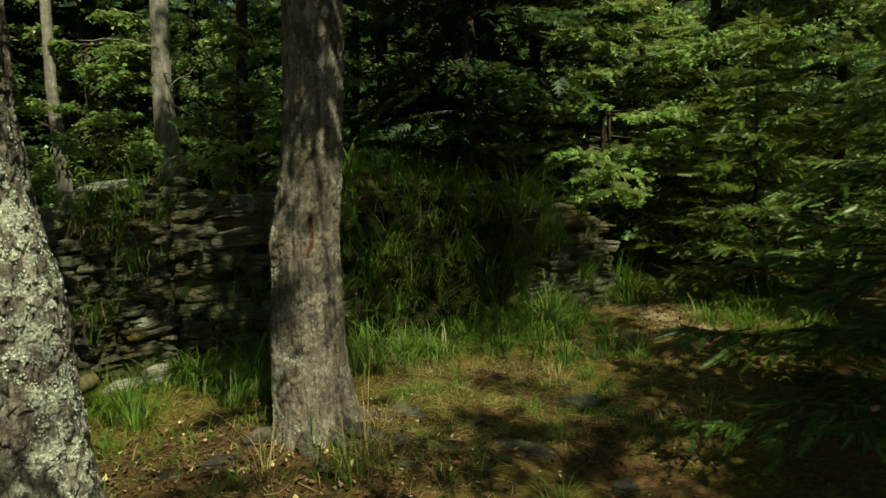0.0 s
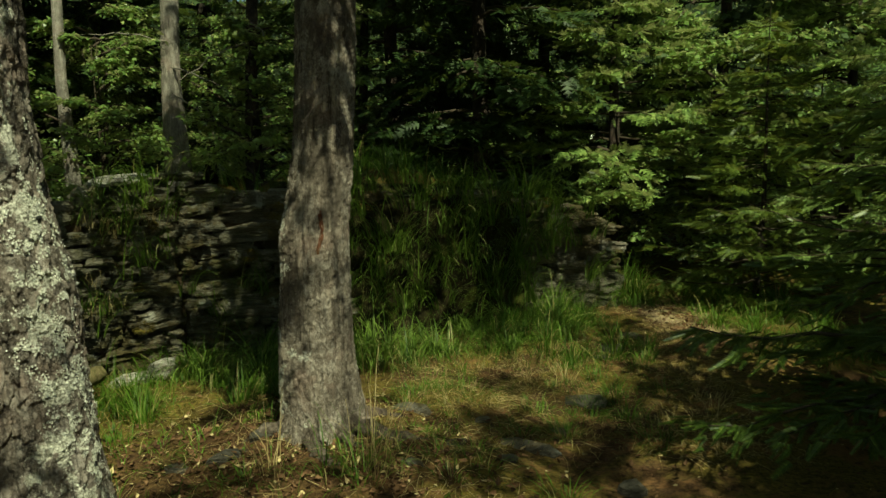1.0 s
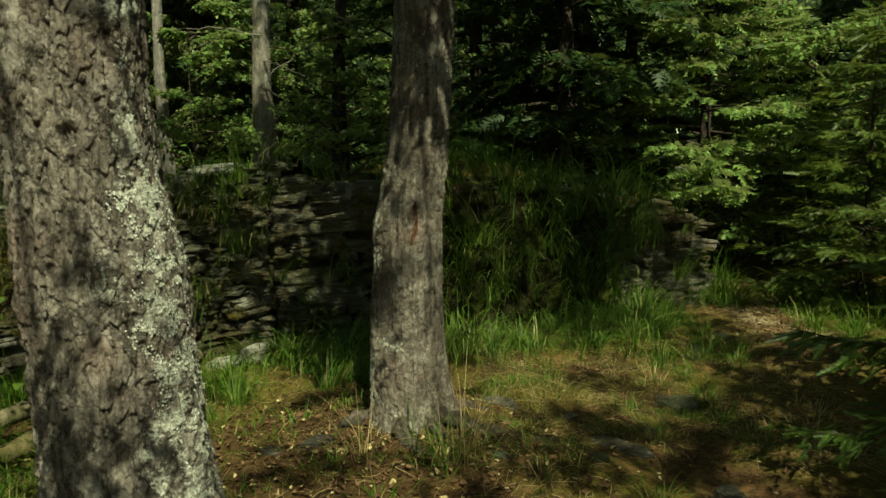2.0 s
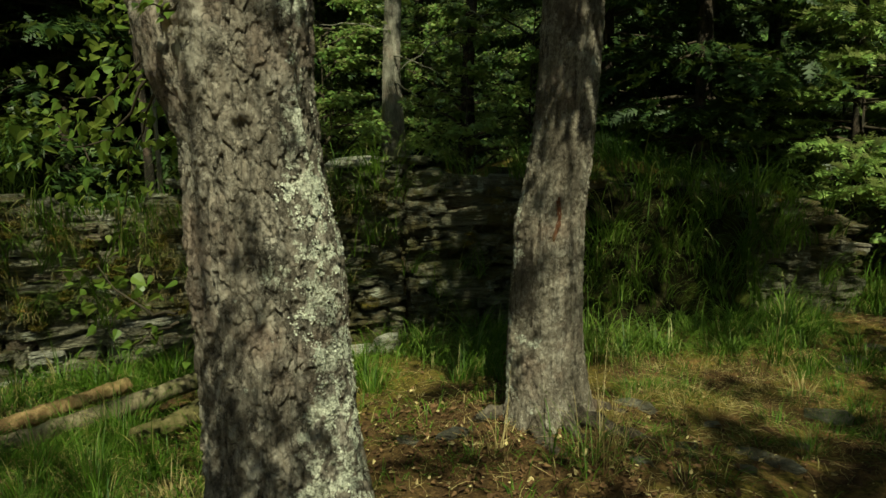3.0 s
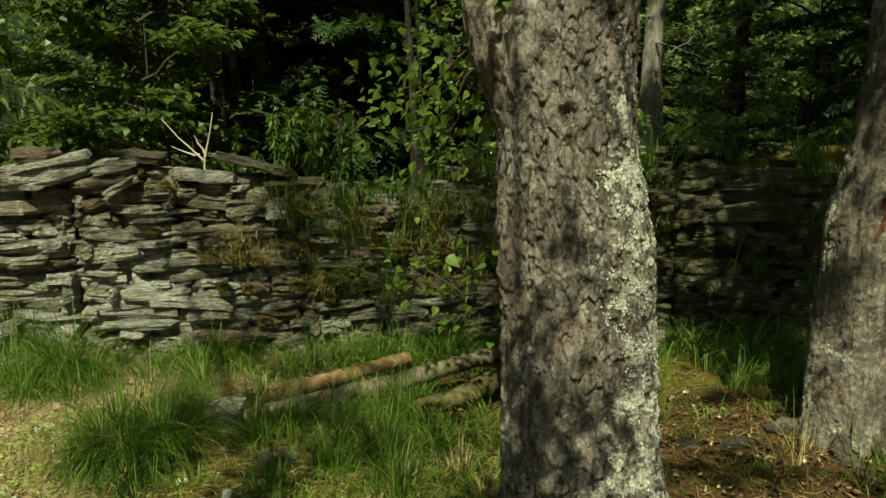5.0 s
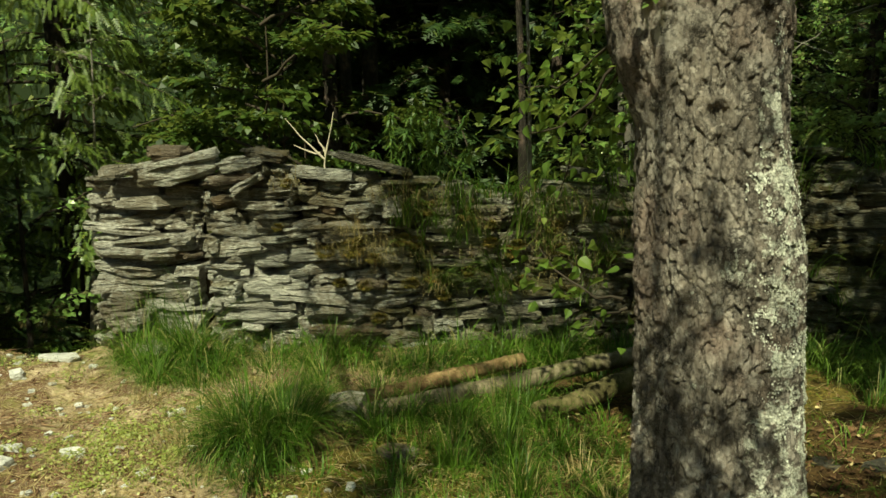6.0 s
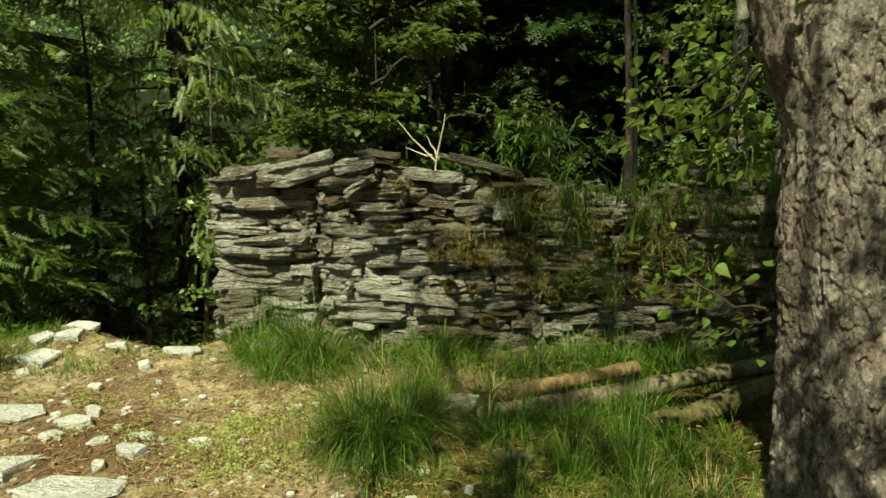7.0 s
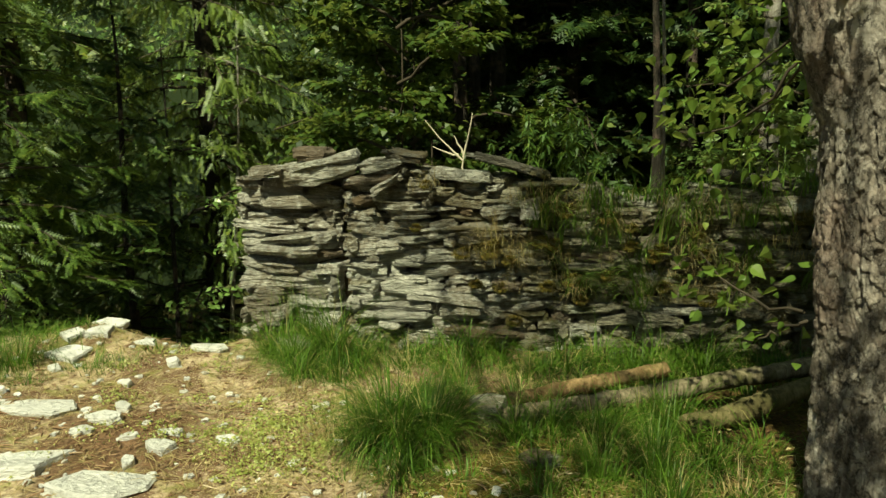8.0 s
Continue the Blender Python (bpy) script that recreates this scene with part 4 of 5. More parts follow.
def clump_blades(x, y, n, spread, tall, lean, width=0.003, seg=4, z=None):
    """Blades that spring outward from clumps at the given places, clumps of unequal size."""
    k = len(x)
    i = rng.integers(0, k, n)
    off = rng.normal(size=(n, 2)) * spread
    bx, by = x[i] + off[:, 0], y[i] + off[:, 1]
    bias = rng.normal(size=(k, 2)) * 0.45
    to = off / spread * 0.8 + bias[i] + rng.normal(size=(n, 2)) * 0.35
    size = rng.uniform(0.38, 1.35, k)[i]
    p = np.stack([bx, by, (height(bx, by) if z is None else np.asarray(z)[i]) - 0.01], -1)
    ln = np.abs(rng.normal(lean, 0.4 * lean, n)) * (0.6 + 0.5 * np.linalg.norm(off, axis=1) / spread)
    return blades(p, tall * size * rng.uniform(0.45, 1.2, n), to, np.clip(ln, 0.05, 1.5), width * rng.uniform(0.6, 1.35, n), seg)


def strands(x, y, long, width, lift=0.02):
    """Dry stalks that lie on the ground in shallow arcs, quads."""
    n = len(x)
    t = np.linspace(0, 1, 5)
    az = rng.uniform(0, 2 * np.pi, n)
    turn = rng.normal(size=n) * 0.9
    L = long * rng.uniform(0.35, 1.2, n)
    a = az[:, None] + turn[:, None] * t[None]
    px = x[:, None] + np.cumsum(np.cos(a) * L[:, None] / 5, 1)
    py = y[:, None] + np.cumsum(np.sin(a) * L[:, None] / 5, 1)
    pz = height(px, py) + 0.004 + lift * rng.uniform(0, 1, n)[:, None] * np.sin(np.pi * (0.15 + 0.8 * t))[None]
    mid = np.stack([px, py, pz], -1)
    side = np.stack([-np.sin(a), np.cos(a), 0.3 * np.ones_like(a)], -1)
    w = (width * rng.uniform(0.6, 1.3, n))[:, None] * (1 - 0.7 * t[None])
    V = np.stack([mid - side * w[..., None], mid + side * w[..., None]], 2).reshape(n, -1, 3)
    f = np.array([(2 * i, 2 * i + 1, 2 * i + 3, 2 * i + 2) for i in range(4)])
    return V.reshape(-1, 3), (f[None] + (np.arange(n) * 10)[:, None, None]).reshape(-1, 4)


def tussock(label, x, y, n, radius, tall, lean, width=0.0035, mat=None, name="grass_tussock"):
    k = max(3, int(n / 75))
    a, r = rng.uniform(0, 2 * np.pi, k), radius * 1.15 * np.sqrt(rng.uniform(0, 1, k))
    V, Fq = clump_blades(x + r * np.cos(a), y + r * np.sin(a), int(1.7 * n), 0.045, 1.1 * tall, 0.80 * lean, 0.68 * width, 6)
    return tagged(new(name, raw_mesh(name, V, Fq, mat or M_GRASS)), label, "grass", "grass tussocks")


def shading_bough(parent, bark, start, end, twigs, per, spread, size=0.10, bare=4):
    """An unseen limb added to shade a trunk: side twigs and sprays of leaves round its outer part."""
    line = bent(start, end, -0.12, 10, 0.06)
    bo = child("bough", raw_mesh("bough", *tube(line, np.linspace(0.020, 0.005, 10), 7), bark, True), parent)
    wood, pts, outs = [], [], []
    for _ in range(twigs):
        p = line[int(rng.integers(bare, 10))]
        q = p + rng.normal(size=3) * spread
        wood.append(tube(bent(p, q, 0.03, 4, 0.01), np.linspace(0.006, 0.002, 4), 4))
        w = rng.uniform(0.45, 1.1, per)[:, None]
        pts.append(p + (q - p) * w + rng.normal(size=(per, 3)) * 0.055)
        outs.append(np.repeat(unit(q - p)[None], per, 0))
    child("twigs", raw_mesh("twigs", *joined(wood), bark, True), bo, kind="stuff")
    child("foliage", raw_mesh("foliage", *leaves_at(np.concatenate(pts), np.concatenate(outs), size, 0.6), M_LEAF), bo, kind="stuff")


# ---- the two trees by the wall ----
def around(t, nu):
    """The column of a trunk's mesh that lies nearest to an angle."""
    th = np.linspace(0, 2 * np.pi, nu, endpoint=False)
    th = th - 0.42 * np.sin(th + 1.35)
    return int(np.argmin(np.abs((th - t + np.pi) % (2 * np.pi) - np.pi)))


def build_tree_one():
    reseed(20)
    ob = thing("scaly_barked_tree", "old tree with scaly grey-brown bark and pale crusty lichen", "tree")
    z = [-0.15, 0.0, 0.19, 0.48, 0.79, 1.09, 1.38, 1.66, 1.92, 2.6, 5.0, 9.0]
    cx = [-1.36, -1.36, -1.36, -1.38, -1.39, -1.41, -1.44, -1.45, -1.455, -1.50, -1.6, -1.7]
    cy = [2.36, 2.36, 2.36, 2.35, 2.34, 2.34, 2.32, 2.31, 2.30, 2.28, 2.3, 2.4]
    rad = [0.27, 0.27, 0.265, 0.250, 0.245, 0.250, 0.222, 0.215, 0.225, 0.21, 0.17, 0.06]
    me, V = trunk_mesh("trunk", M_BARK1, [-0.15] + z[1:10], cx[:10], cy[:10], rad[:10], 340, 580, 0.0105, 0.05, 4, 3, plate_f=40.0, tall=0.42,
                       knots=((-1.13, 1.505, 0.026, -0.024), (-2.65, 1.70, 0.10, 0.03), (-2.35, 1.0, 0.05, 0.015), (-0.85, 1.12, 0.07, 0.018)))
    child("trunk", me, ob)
    le = np.array((-0.96, -0.22))
    lz = [1.30, 1.50, 1.70, 1.95, 2.30, 2.9]
    lo = np.array((0.02, 0.05, 0.09, 0.13, 0.22, 0.36))
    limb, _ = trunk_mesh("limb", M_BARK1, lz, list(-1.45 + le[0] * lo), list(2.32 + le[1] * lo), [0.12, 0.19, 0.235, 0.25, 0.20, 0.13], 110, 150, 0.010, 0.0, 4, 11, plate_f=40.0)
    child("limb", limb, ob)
    up = np.linspace(2.55, 9.0, 10)
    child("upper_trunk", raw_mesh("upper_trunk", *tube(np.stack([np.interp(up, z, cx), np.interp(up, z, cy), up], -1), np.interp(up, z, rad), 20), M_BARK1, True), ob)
    wood, lv = crown_arrays((-1.5, 2.3, 1.0), (-1.7, 2.4, 9.5), 2.7, 24, 5600, 0.11, 0.34)
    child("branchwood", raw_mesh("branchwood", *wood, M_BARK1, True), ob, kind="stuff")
    child("crown", raw_mesh("crown", *lv, M_LEAF), ob, kind="stuff")
    # crusts of lichen on the side that faces the light
    nv, nu = V.shape[:2]
    pts, nor = [], []
    spots = [(-0.33, 1.07, 0.075), (-0.30, 0.62, 0.05), (-0.12, 0.80, 0.05), (-0.05, 0.50, 0.055), (-0.10, 0.28, 0.07), (-0.60, 1.33, 0.04), (-0.36, 1.24, 0.055), (-0.10, 1.36, 0.06), (-0.25, 0.92, 0.05), (0.1, 1.15, 0.06), (0.15, 0.6, 0.06)]
    spots += [(radians(rng.normal(-8, 14)), rng.uniform(0.15, 1.4), rng.uniform(0.02, 0.05)) for _ in range(22)]
    spots += [(radians(rng.normal(0, 18)), rng.uniform(1.4, 2.3), rng.uniform(0.012, 0.035)) for _ in range(7)]
    spots += [(radians(rng.uniform(-150, 0)), rng.uniform(0.3, 2.2), rng.uniform(0.01, 0.02)) for _ in range(2)]
    for t0, h0, w in spots:
        for _ in range(int(160 + 240000 * w * w)):
            t, h = t0 + rng.normal() * w / 0.25 * 0.55, h0 + rng.normal() * w
            a, b = int(np.clip((h - V[0, 0, 2]) / (V[-1, 0, 2] - V[0, 0, 2]) * (nv - 1), 1, nv - 2)), around(t, nu)
            if noise.noise(Vector((math.cos(t) * 0.25, math.sin(t) * 0.25, h)) * 26) > 0.04:
                pts.append(V[a, b]), nor.append((math.cos(t), math.sin(t), 0.0))
    pts, nor = np.array(pts) + rng.normal(size=(len(pts), 3)) * 0.002, unit(np.array(nor) + rng.normal(size=(len(nor), 3)) * 0.22)
    ang = np.linspace(0, 2 * np.pi, 7)[:6]
    tv = np.concatenate([np.stack([np.cos(ang) * [1, .7, 1, .8, 1.1, .75], np.sin(ang) * [1, .7, 1, .8, 1.1, .75], 0.12 + 0.22 * np.sin(2 * ang)], -1), [[0, 0, 0.05]]])
    tf = np.array([(i, (i + 1) % 6, 6) for i in range(6)])
    r_, d_, u_ = frames_of(nor, (0.1, 0.2, 1.0))
    child("lichen", raw_mesh("lichen", *scatter(tv, tf, pts + nor * 0.002, r_, u_, d_, rng.uniform(0.0015, 0.0050, len(pts))), M_LICHEN), ob, "crusty pale grey-green lichen", "stuff")
    reseed(51)
    # out of view, added to shade the lower and upper trunk
    shading_bough(ob, M_BARK1, (-1.42, 2.25, 4.6), (-0.42, -0.36, 3.62), 58, 12, (0.18, 0.14, 0.20), 0.072, 8)
    shading_bough(ob, M_BARK1, (-1.42, 2.25, 4.9), (-0.30, 0.15, 4.95), 7, 7, (0.22, 0.16, 0.20), 0.072, 7)
    # leafy shoots at the trunk
    shoots = [((-1.64, 2.16, 1.72), (-2.20, 2.30, 1.45), 0.10, 46, 0.072), ((-1.66, 2.2, 1.80), (-2.10, 2.50, 1.95), 0.05, 40, 0.072), ((-1.66, 2.2, 1.78), (-2.30, 2.45, 1.62), 0.06, 50, 0.072),
              ((-1.66, 2.2, 1.75), (-2.15, 2.55, 1.20), -0.05, 30, 0.072), ((-1.62, 2.12, 0.92), (-2.10, 2.32, 1.02), 0.06, 40, 0.075), ((-1.60, 2.10, 0.90), (-1.72, 2.02, 0.83), 0.0, 5, 0.055),
              ((-1.52, 2.08, 1.88), (-1.56, 1.96, 1.84), 0.0, 8, 0.06), ((-1.7, 2.25, 1.9), (-2.15, 2.5, 2.15), 0.05, 46, 0.072)]
    for a, b, sag, n, size in shoots:
        n, size = int(1.9 * n), 0.78 * size
        line = bent(a, b, sag, 8, 0.012)
        sh = child("leafy_shoot", raw_mesh("leafy_shoot", *tube(line, np.linspace(0.006, 0.002, 8), 5), M_TWIG, True), ob)
        u = rng.uniform(0.25, 1.05, n)
        p = np.stack([np.interp(u, np.linspace(0, 1, 8), line[:, c]) for c in range(3)], -1)
        L = np.linalg.norm(np.subtract(b, a))
        p = p + rng.normal(size=(n, 3)) * np.array((0.16, 0.16, 0.14)) * min(0.8, L)
        out = np.repeat(unit(np.subtract(b, a))[None], n, 0)
        child("leaves", raw_mesh("leaves", *leaves_at(p, out + np.array((0, 0, -0.5)), size * 0.85, 0.8, "leaf", 0.55), M_SHOOT), sh)


def build_tree_two():
    reseed(21)
    ob = thing("grey_barked_tree", "slender grey-brown barked tree flecked by sun, rooted in litter", "tree")
    z = [-0.12, 0.0, 0.22, 0.43, 0.71, 1.12, 1.52, 1.91, 2.16, 3.2, 6.0, 10.0]
    cx = [-0.63, -0.63, -0.65, -0.67, -0.67, -0.65, -0.60, -0.58, -0.57, -0.5, -0.3, -0.1]
    cy = [3.64] * 9 + [3.66, 3.7, 3.8]
    rad = [0.20, 0.20, 0.186, 0.178, 0.168, 0.153, 0.141, 0.138, 0.138, 0.13, 0.10, 0.04]
    me, V = trunk_mesh("trunk", M_BARK2, z[:10], cx[:10], cy[:10], rad[:10], 210, 460, 0.0062, 0.06, 5, 8, plate_f=48.0, tall=0.75, knots=((-2.9, 1.05, 0.09, 0.018), (-1.2, 1.15, 0.05, 0.008)))
    child("trunk", me, ob)
    up = np.linspace(3.15, 10.0, 10)
    child("upper_trunk", raw_mesh("upper_trunk", *tube(np.stack([np.interp(up, z, cx), np.interp(up, z, cy), up], -1), np.interp(up, z, rad), 16), M_BARK2, True), ob)
    wood, lv = crown_arrays((-0.5, 3.65, 1.0), (0.1, 3.8, 10.3), 2.15, 24, 11000, 0.11, 0.32)
    child("branchwood", raw_mesh("branchwood", *wood, M_BARK2, True), ob, kind="stuff")
    child("crown", raw_mesh("crown", *lv, M_LEAF), ob, kind="stuff")
    reseed(52)
    # out of view, added to keep sun off parts of this trunk
    shading_bough(ob, M_BARK2, (-0.50, 3.60, 4.2), (0.05, 2.10, 3.75), 46, 16, (0.26, 0.18, 0.24))
    shading_bough(ob, M_BARK2, (-0.48, 3.60, 4.9), (0.32, 1.45, 4.75), 44, 16, (0.32, 0.20, 0.22))
    shading_bough(ob, M_BARK2, (-0.50, 3.60, 3.9), (0.38, 1.45, 3.55), 8, 9, (0.22, 0.22, 0.24), 0.075)
    reseed(53)
    # roots that run out over the ground
    for az, long, thick in ((-0.45, 0.55, 0.05), (-1.35, 0.42, 0.046), (-2.45, 0.40, 0.042), (0.25, 0.40, 0.04), (-0.95, 0.30, 0.038)):
        t = np.linspace(0, 1, 14)
        turn = az + 0.35 * np.sin(2.6 * t + az)
        px, py = -0.64 + (0.13 + long * t) * np.cos(turn), 3.64 + (0.13 + long * t) * np.sin(turn)
        pz = height(px, py) + 0.075 * (1 - t) ** 2 - 0.014 - 0.022 * t
        line = np.stack([px, py, pz], -1)
        line[1:-1] += rng.normal(size=(12, 3)) * 0.006
        v, f = tube(line, thick * (1 - 0.72 * t) * (1 + 0.10 * rng.normal(size=14)), 12)
        child("root", raw_mesh("root", v + rng.normal(size=v.shape) * 0.004, f, M_ROOT, True), ob)
    # red scar where the bark has split
    zz, tt = np.linspace(1.00, 1.20, 14), np.linspace(-1.30, -1.20, 6)
    P = []
    for h in zz:
        i = int((h - V[0, 0, 2]) / (V[-1, 0, 2] - V[0, 0, 2]) * (V.shape[0] - 1))
        for t in tt + 0.05 * math.sin(h * 30):
            q = V[i, around(t, V.shape[1])]
            P.append(q + np.array((math.cos(t), math.sin(t), 0)) * 0.004)
    Fq = [(a * 6 + b, a * 6 + b + 1, a * 6 + b + 7, a * 6 + b + 6) for a in range(13) for b in range(5) if not (a in (0, 12) and b in (0, 4)) and (a + 2 * b) % 7]
    child("bark_scar", raw_mesh("bark_scar", P, Fq, M_SCAR), ob, "reddish split in the bark")


# ---- logs ----
def log(label, a, b, r, mat, seed):
    r_ = np.random.default_rng(seed)
    a, b = np.array(a, float), np.array(b, float)
    n = 30
    line = a + (b - a) * np.linspace(0, 1, n)[:, None] + np.cumsum(r_.normal(size=(n, 3)), 0) * r * 0.045
    v, q = tube(line, r * (1 + 0.06 * np.sin(np.linspace(0, 14, n) + seed) + 0.012 * r_.normal(size=n)) * np.linspace(1.0, 0.9, n), 14)
    v = v + r_.normal(size=v.shape) * r * 0.07
    ob = thing("log", label, "log", "logs by the wall")
    child("stem", raw_mesh("stem", v, q, mat, True), ob)
    for e, k in ((0, -1), (n - 1, 1)):
        rim = v[e * 14:(e + 1) * 14]
        c = rim.mean(0) + k * unit(b - a) * r * 0.12
        mid = (rim + c) / 2 + k * unit(b - a)[None] * r * r_.uniform(-0.15, 0.3, (14, 1))
        V = np.concatenate([rim, mid, [c]])
        tri = []
        for i in range(14):
            j = (i + 1) % 14
            tri += [(i, j, 14 + j), (i, 14 + j, 14 + i), (14 + i, 14 + j, 28)]
        child("cut_end", raw_mesh("cut_end", V, np.array(tri)[:, ::-k], mat), ob)
    return ob


def build_logs():
    reseed(22)
    log("orange-brown barkless log lying in grass by the wall", (-3.24, 2.44, 0.05), (-2.89, 3.36, 0.12), 0.043, M_LOG_ORANGE, 1)
    log("pale barkless log lying in grass by the wall", (-3.12, 2.32, 0.04), (-2.14, 4.05, 0.18), 0.050, M_LOG, 2)
    log("mossy greyish log lying in grass by the wall", (-2.47, 2.88, 0.05), (-2.02, 4.15, 0.20), 0.055, M_LOG_MOSSY, 3)


# ---- woods ----
def build_woods():
    reseed(41)
    tall = "tall woodland tree with pale grey trunk behind the wall"
    for x, y, h, g, lean in ((-3.42, 8.95, 13, 0.125, (0.0, 0)), (-5.45, 7.0, 11, 0.022, (0, 0)), (-4.62, 7.75, 14, 0.085, (0, 0)), (-4.30, 8.15, 14, 0.065, (0, 0.1)), (-6.6, 13.5, 15, 0.14, (0.2, 0))):
        broad_tree("woodland_tree", tall, x, y, h, 2.8, g, 1300, 0.11, 0.55, M_BARK3, M_LEAF_FAR, 12, lean)
    dark = "thin woodland tree among leaves behind the wall, trunk darkened for shade"
    for x, y, h, g, lean in ((-2.29, 8.3, 9, 0.075, (0.1, 0)), (-5.2, 6.5, 10, 0.04, (0, 0)), (-6.9, 5.3, 10, 0.09, (0, 0)), (-7.6, 6.6, 11, 0.12, (0, 0)), (-7.5, 9.0, 12, 0.12, (0, 0)), (0.2, 10.5, 12, 0.12, (0, 0)), (-1.3, 9.6, 10, 0.06, (0, 0))):
        # those left of x = -6 get dense unseen crowns, added to shade the woods
        broad_tree("woodland_tree", dark, x, y, h, 2.3, g, 8000 if x < -6 else 1200, 0.10, 0.50, M_BARK_SHADED, M_LEAF_FAR, 12, lean)
    reseed(47)
    dead = thing("dead_branch", "thin bare dead branches on a trunk behind the wall", "branch")
    for a, b in (((-2.35, 8.2, 2.75), (-2.0, 7.9, 2.45)), ((-2.35, 8.2, 2.95), (-3.0, 7.8, 3.05)), ((-2.3, 8.2, 2.5), (-2.9, 7.7, 2.05)), ((-3.4, 8.85, 2.3), (-2.6, 8.3, 2.0)), ((-3.4, 8.85, 2.0), (-2.7, 8.2, 1.55)), ((-3.45, 8.85, 2.6), (-4.3, 8.4, 2.62))):
        child("stick", raw_mesh("stick", *tube(bent(a, b, -0.05, 8, 0.015), np.linspace(0.011, 0.003, 8), 5), M_DEADWOOD, True), dead)
    reseed(42)
    bush = "leafy green undergrowth bush behind the wall"
    for x, y, h, w, n in ((-4.6, 9.4, 3.4, 1.6, 9000), (-3.0, 10.5, 3.6, 1.6, 9000), (-6.6, 9.0, 3.2, 1.1, 5000), (-1.8, 10.8, 3.4, 1.5, 7000), (-7.2, 4.9, 4.6, 1.5, 12000), (-8.2, 6.0, 4.8, 1.6, 9000),
                          (-6.2, 4.0, 3.2, 1.1, 8000), (2.6, 9.2, 3.4, 1.5, 10000), (3.6, 8.0, 3.6, 1.5, 10000), (4.6, 9.6, 4.5, 1.8, 8000), (-5.3, 8.0, 2.6, 0.8, 4000), (-5.0, 11.0, 3.6, 1.6, 7000),
                          (2.0, 11.0, 4.2, 1.7, 7000), (-9.6, 4.6, 4.8, 1.7, 8000), (-3.9, 8.2, 2.2, 0.8, 4000), (-2.2, 8.0, 1.8, 0.6, 3000), (-4.2, 6.9, 1.6, 0.6, 2600), (-7.0, 3.3, 2.4, 0.8, 5000),
                          (-1.6, 8.4, 2.4, 0.9, 4000), (2.5, 7.9, 2.2, 0.9, 5000), (-6.3, 12.5, 4.5, 1.9, 7000), (-3.6, 13.0, 5.0, 2.0, 7000)):
        # bushes far to the left take the leaf with shade put into its colour
        broad_tree("bush", bush, x, y, h, w, 0.014, n, 0.095 if x < -5.9 else 0.075, 0.06, M_TWIG, M_LEAF_SHADED if x < -5.9 else M_LEAF_FAR, 18)
    reseed(43)
    # needles brightened to look sunlit
    lit = "spruce with layered branches coloured sunlit yellow-green behind the wall"
    spruce(lit, 1.6, 8.4, 6.5, 1.5, 0.9, 0.26, 6, TWIG_FAR, 0.16, M_NEEDLE_SUNLIT, 0.07, droop=0.12, hang=0.12)
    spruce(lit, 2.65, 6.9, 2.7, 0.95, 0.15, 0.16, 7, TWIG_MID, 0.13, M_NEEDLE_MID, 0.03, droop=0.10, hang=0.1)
    spruce(lit, 3.9, 8.0, 6.0, 1.6, 0.3, 0.28, 6, TWIG_FAR, 0.16, M_NEEDLE_SUNLIT, 0.07, droop=0.12, hang=0.12)
    # needles darkened to look shaded
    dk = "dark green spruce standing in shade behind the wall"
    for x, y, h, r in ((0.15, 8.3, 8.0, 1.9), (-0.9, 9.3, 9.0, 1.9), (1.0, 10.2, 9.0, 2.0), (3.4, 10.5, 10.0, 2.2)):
        spruce(dk, x, y, h, r, 0.6, 0.34, 6, TWIG_FAR, 0.20, M_NEEDLE_SHADED, 0.10, density=0.85)
    hang = "spruce with long hanging branchlets at the clearing's edge"
    spruce(hang, -8.6, 3.2, 11.0, 2.1, 0.9, 0.36, 7, TWIG_MID, 0.16, M_NEEDLE_MID, 0.14, hang=0.9, droop=0.30, density=1.25)
    spruce(hang, -9.9, 1.6, 11.0, 2.2, 0.8, 0.36, 7, TWIG_FAR, 0.22, M_NEEDLE_MID, 0.14, hang=1.0, droop=0.30, density=0.8)
    near = "dense green spruce at the edge of the clearing"
    spruce(near, -7.6, 0.9, 7.0, 1.5, 0.35, 0.28, 7, TWIG_MID, 0.17, M_NEEDLE_NEAR, 0.09, hang=0.3)
    spruce(near, -8.0, 2.1, 5.0, 1.0, 0.9, 0.28, 6, TWIG_MID, 0.16, M_NEEDLE_SHADED, 0.06, hang=0.3)
    spruce(near, -9.6, -1.2, 8.0, 1.9, 0.4, 0.30, 7, TWIG_FAR, 0.18, M_NEEDLE_SHADED, 0.10, hang=0.3)
    broad_tree("sapling", "thin dark leaning sapling below the clearing's edge", -7.3, 2.3, 4.0, 0.8, 0.035, 900, 0.075, 0.35, M_BARK_SHADED, M_LEAF_FAR, 10, (-0.7, 0.2))
    broad_tree("sapling", "thin dark leaning sapling below the clearing's edge", -7.9, 3.0, 4.4, 0.8, 0.03, 900, 0.075, 0.4, M_BARK3, M_LEAF_FAR, 10, (0.1, 0.2))
    # young spruce close to the path
    spruce("young dark green spruce beside the path", 2.4, 3.6, 2.5, 1.5, 0.12, 0.20, 7, TWIG_NEAR, 0.11, M_NEEDLE_NEAR, 0.05, hang=0.2, droop=0.24, top_pow=0.45, density=0.8, sector=lambda a: math.cos(a) < 0.35)
    spruce("young dark green spruce beside the path", 3.55, 5.9, 4.6, 1.3, 0.2, 0.30, 6, TWIG_MID, 0.12, M_NEEDLE_SUNLIT, 0.05, hang=0.2, droop=0.14)
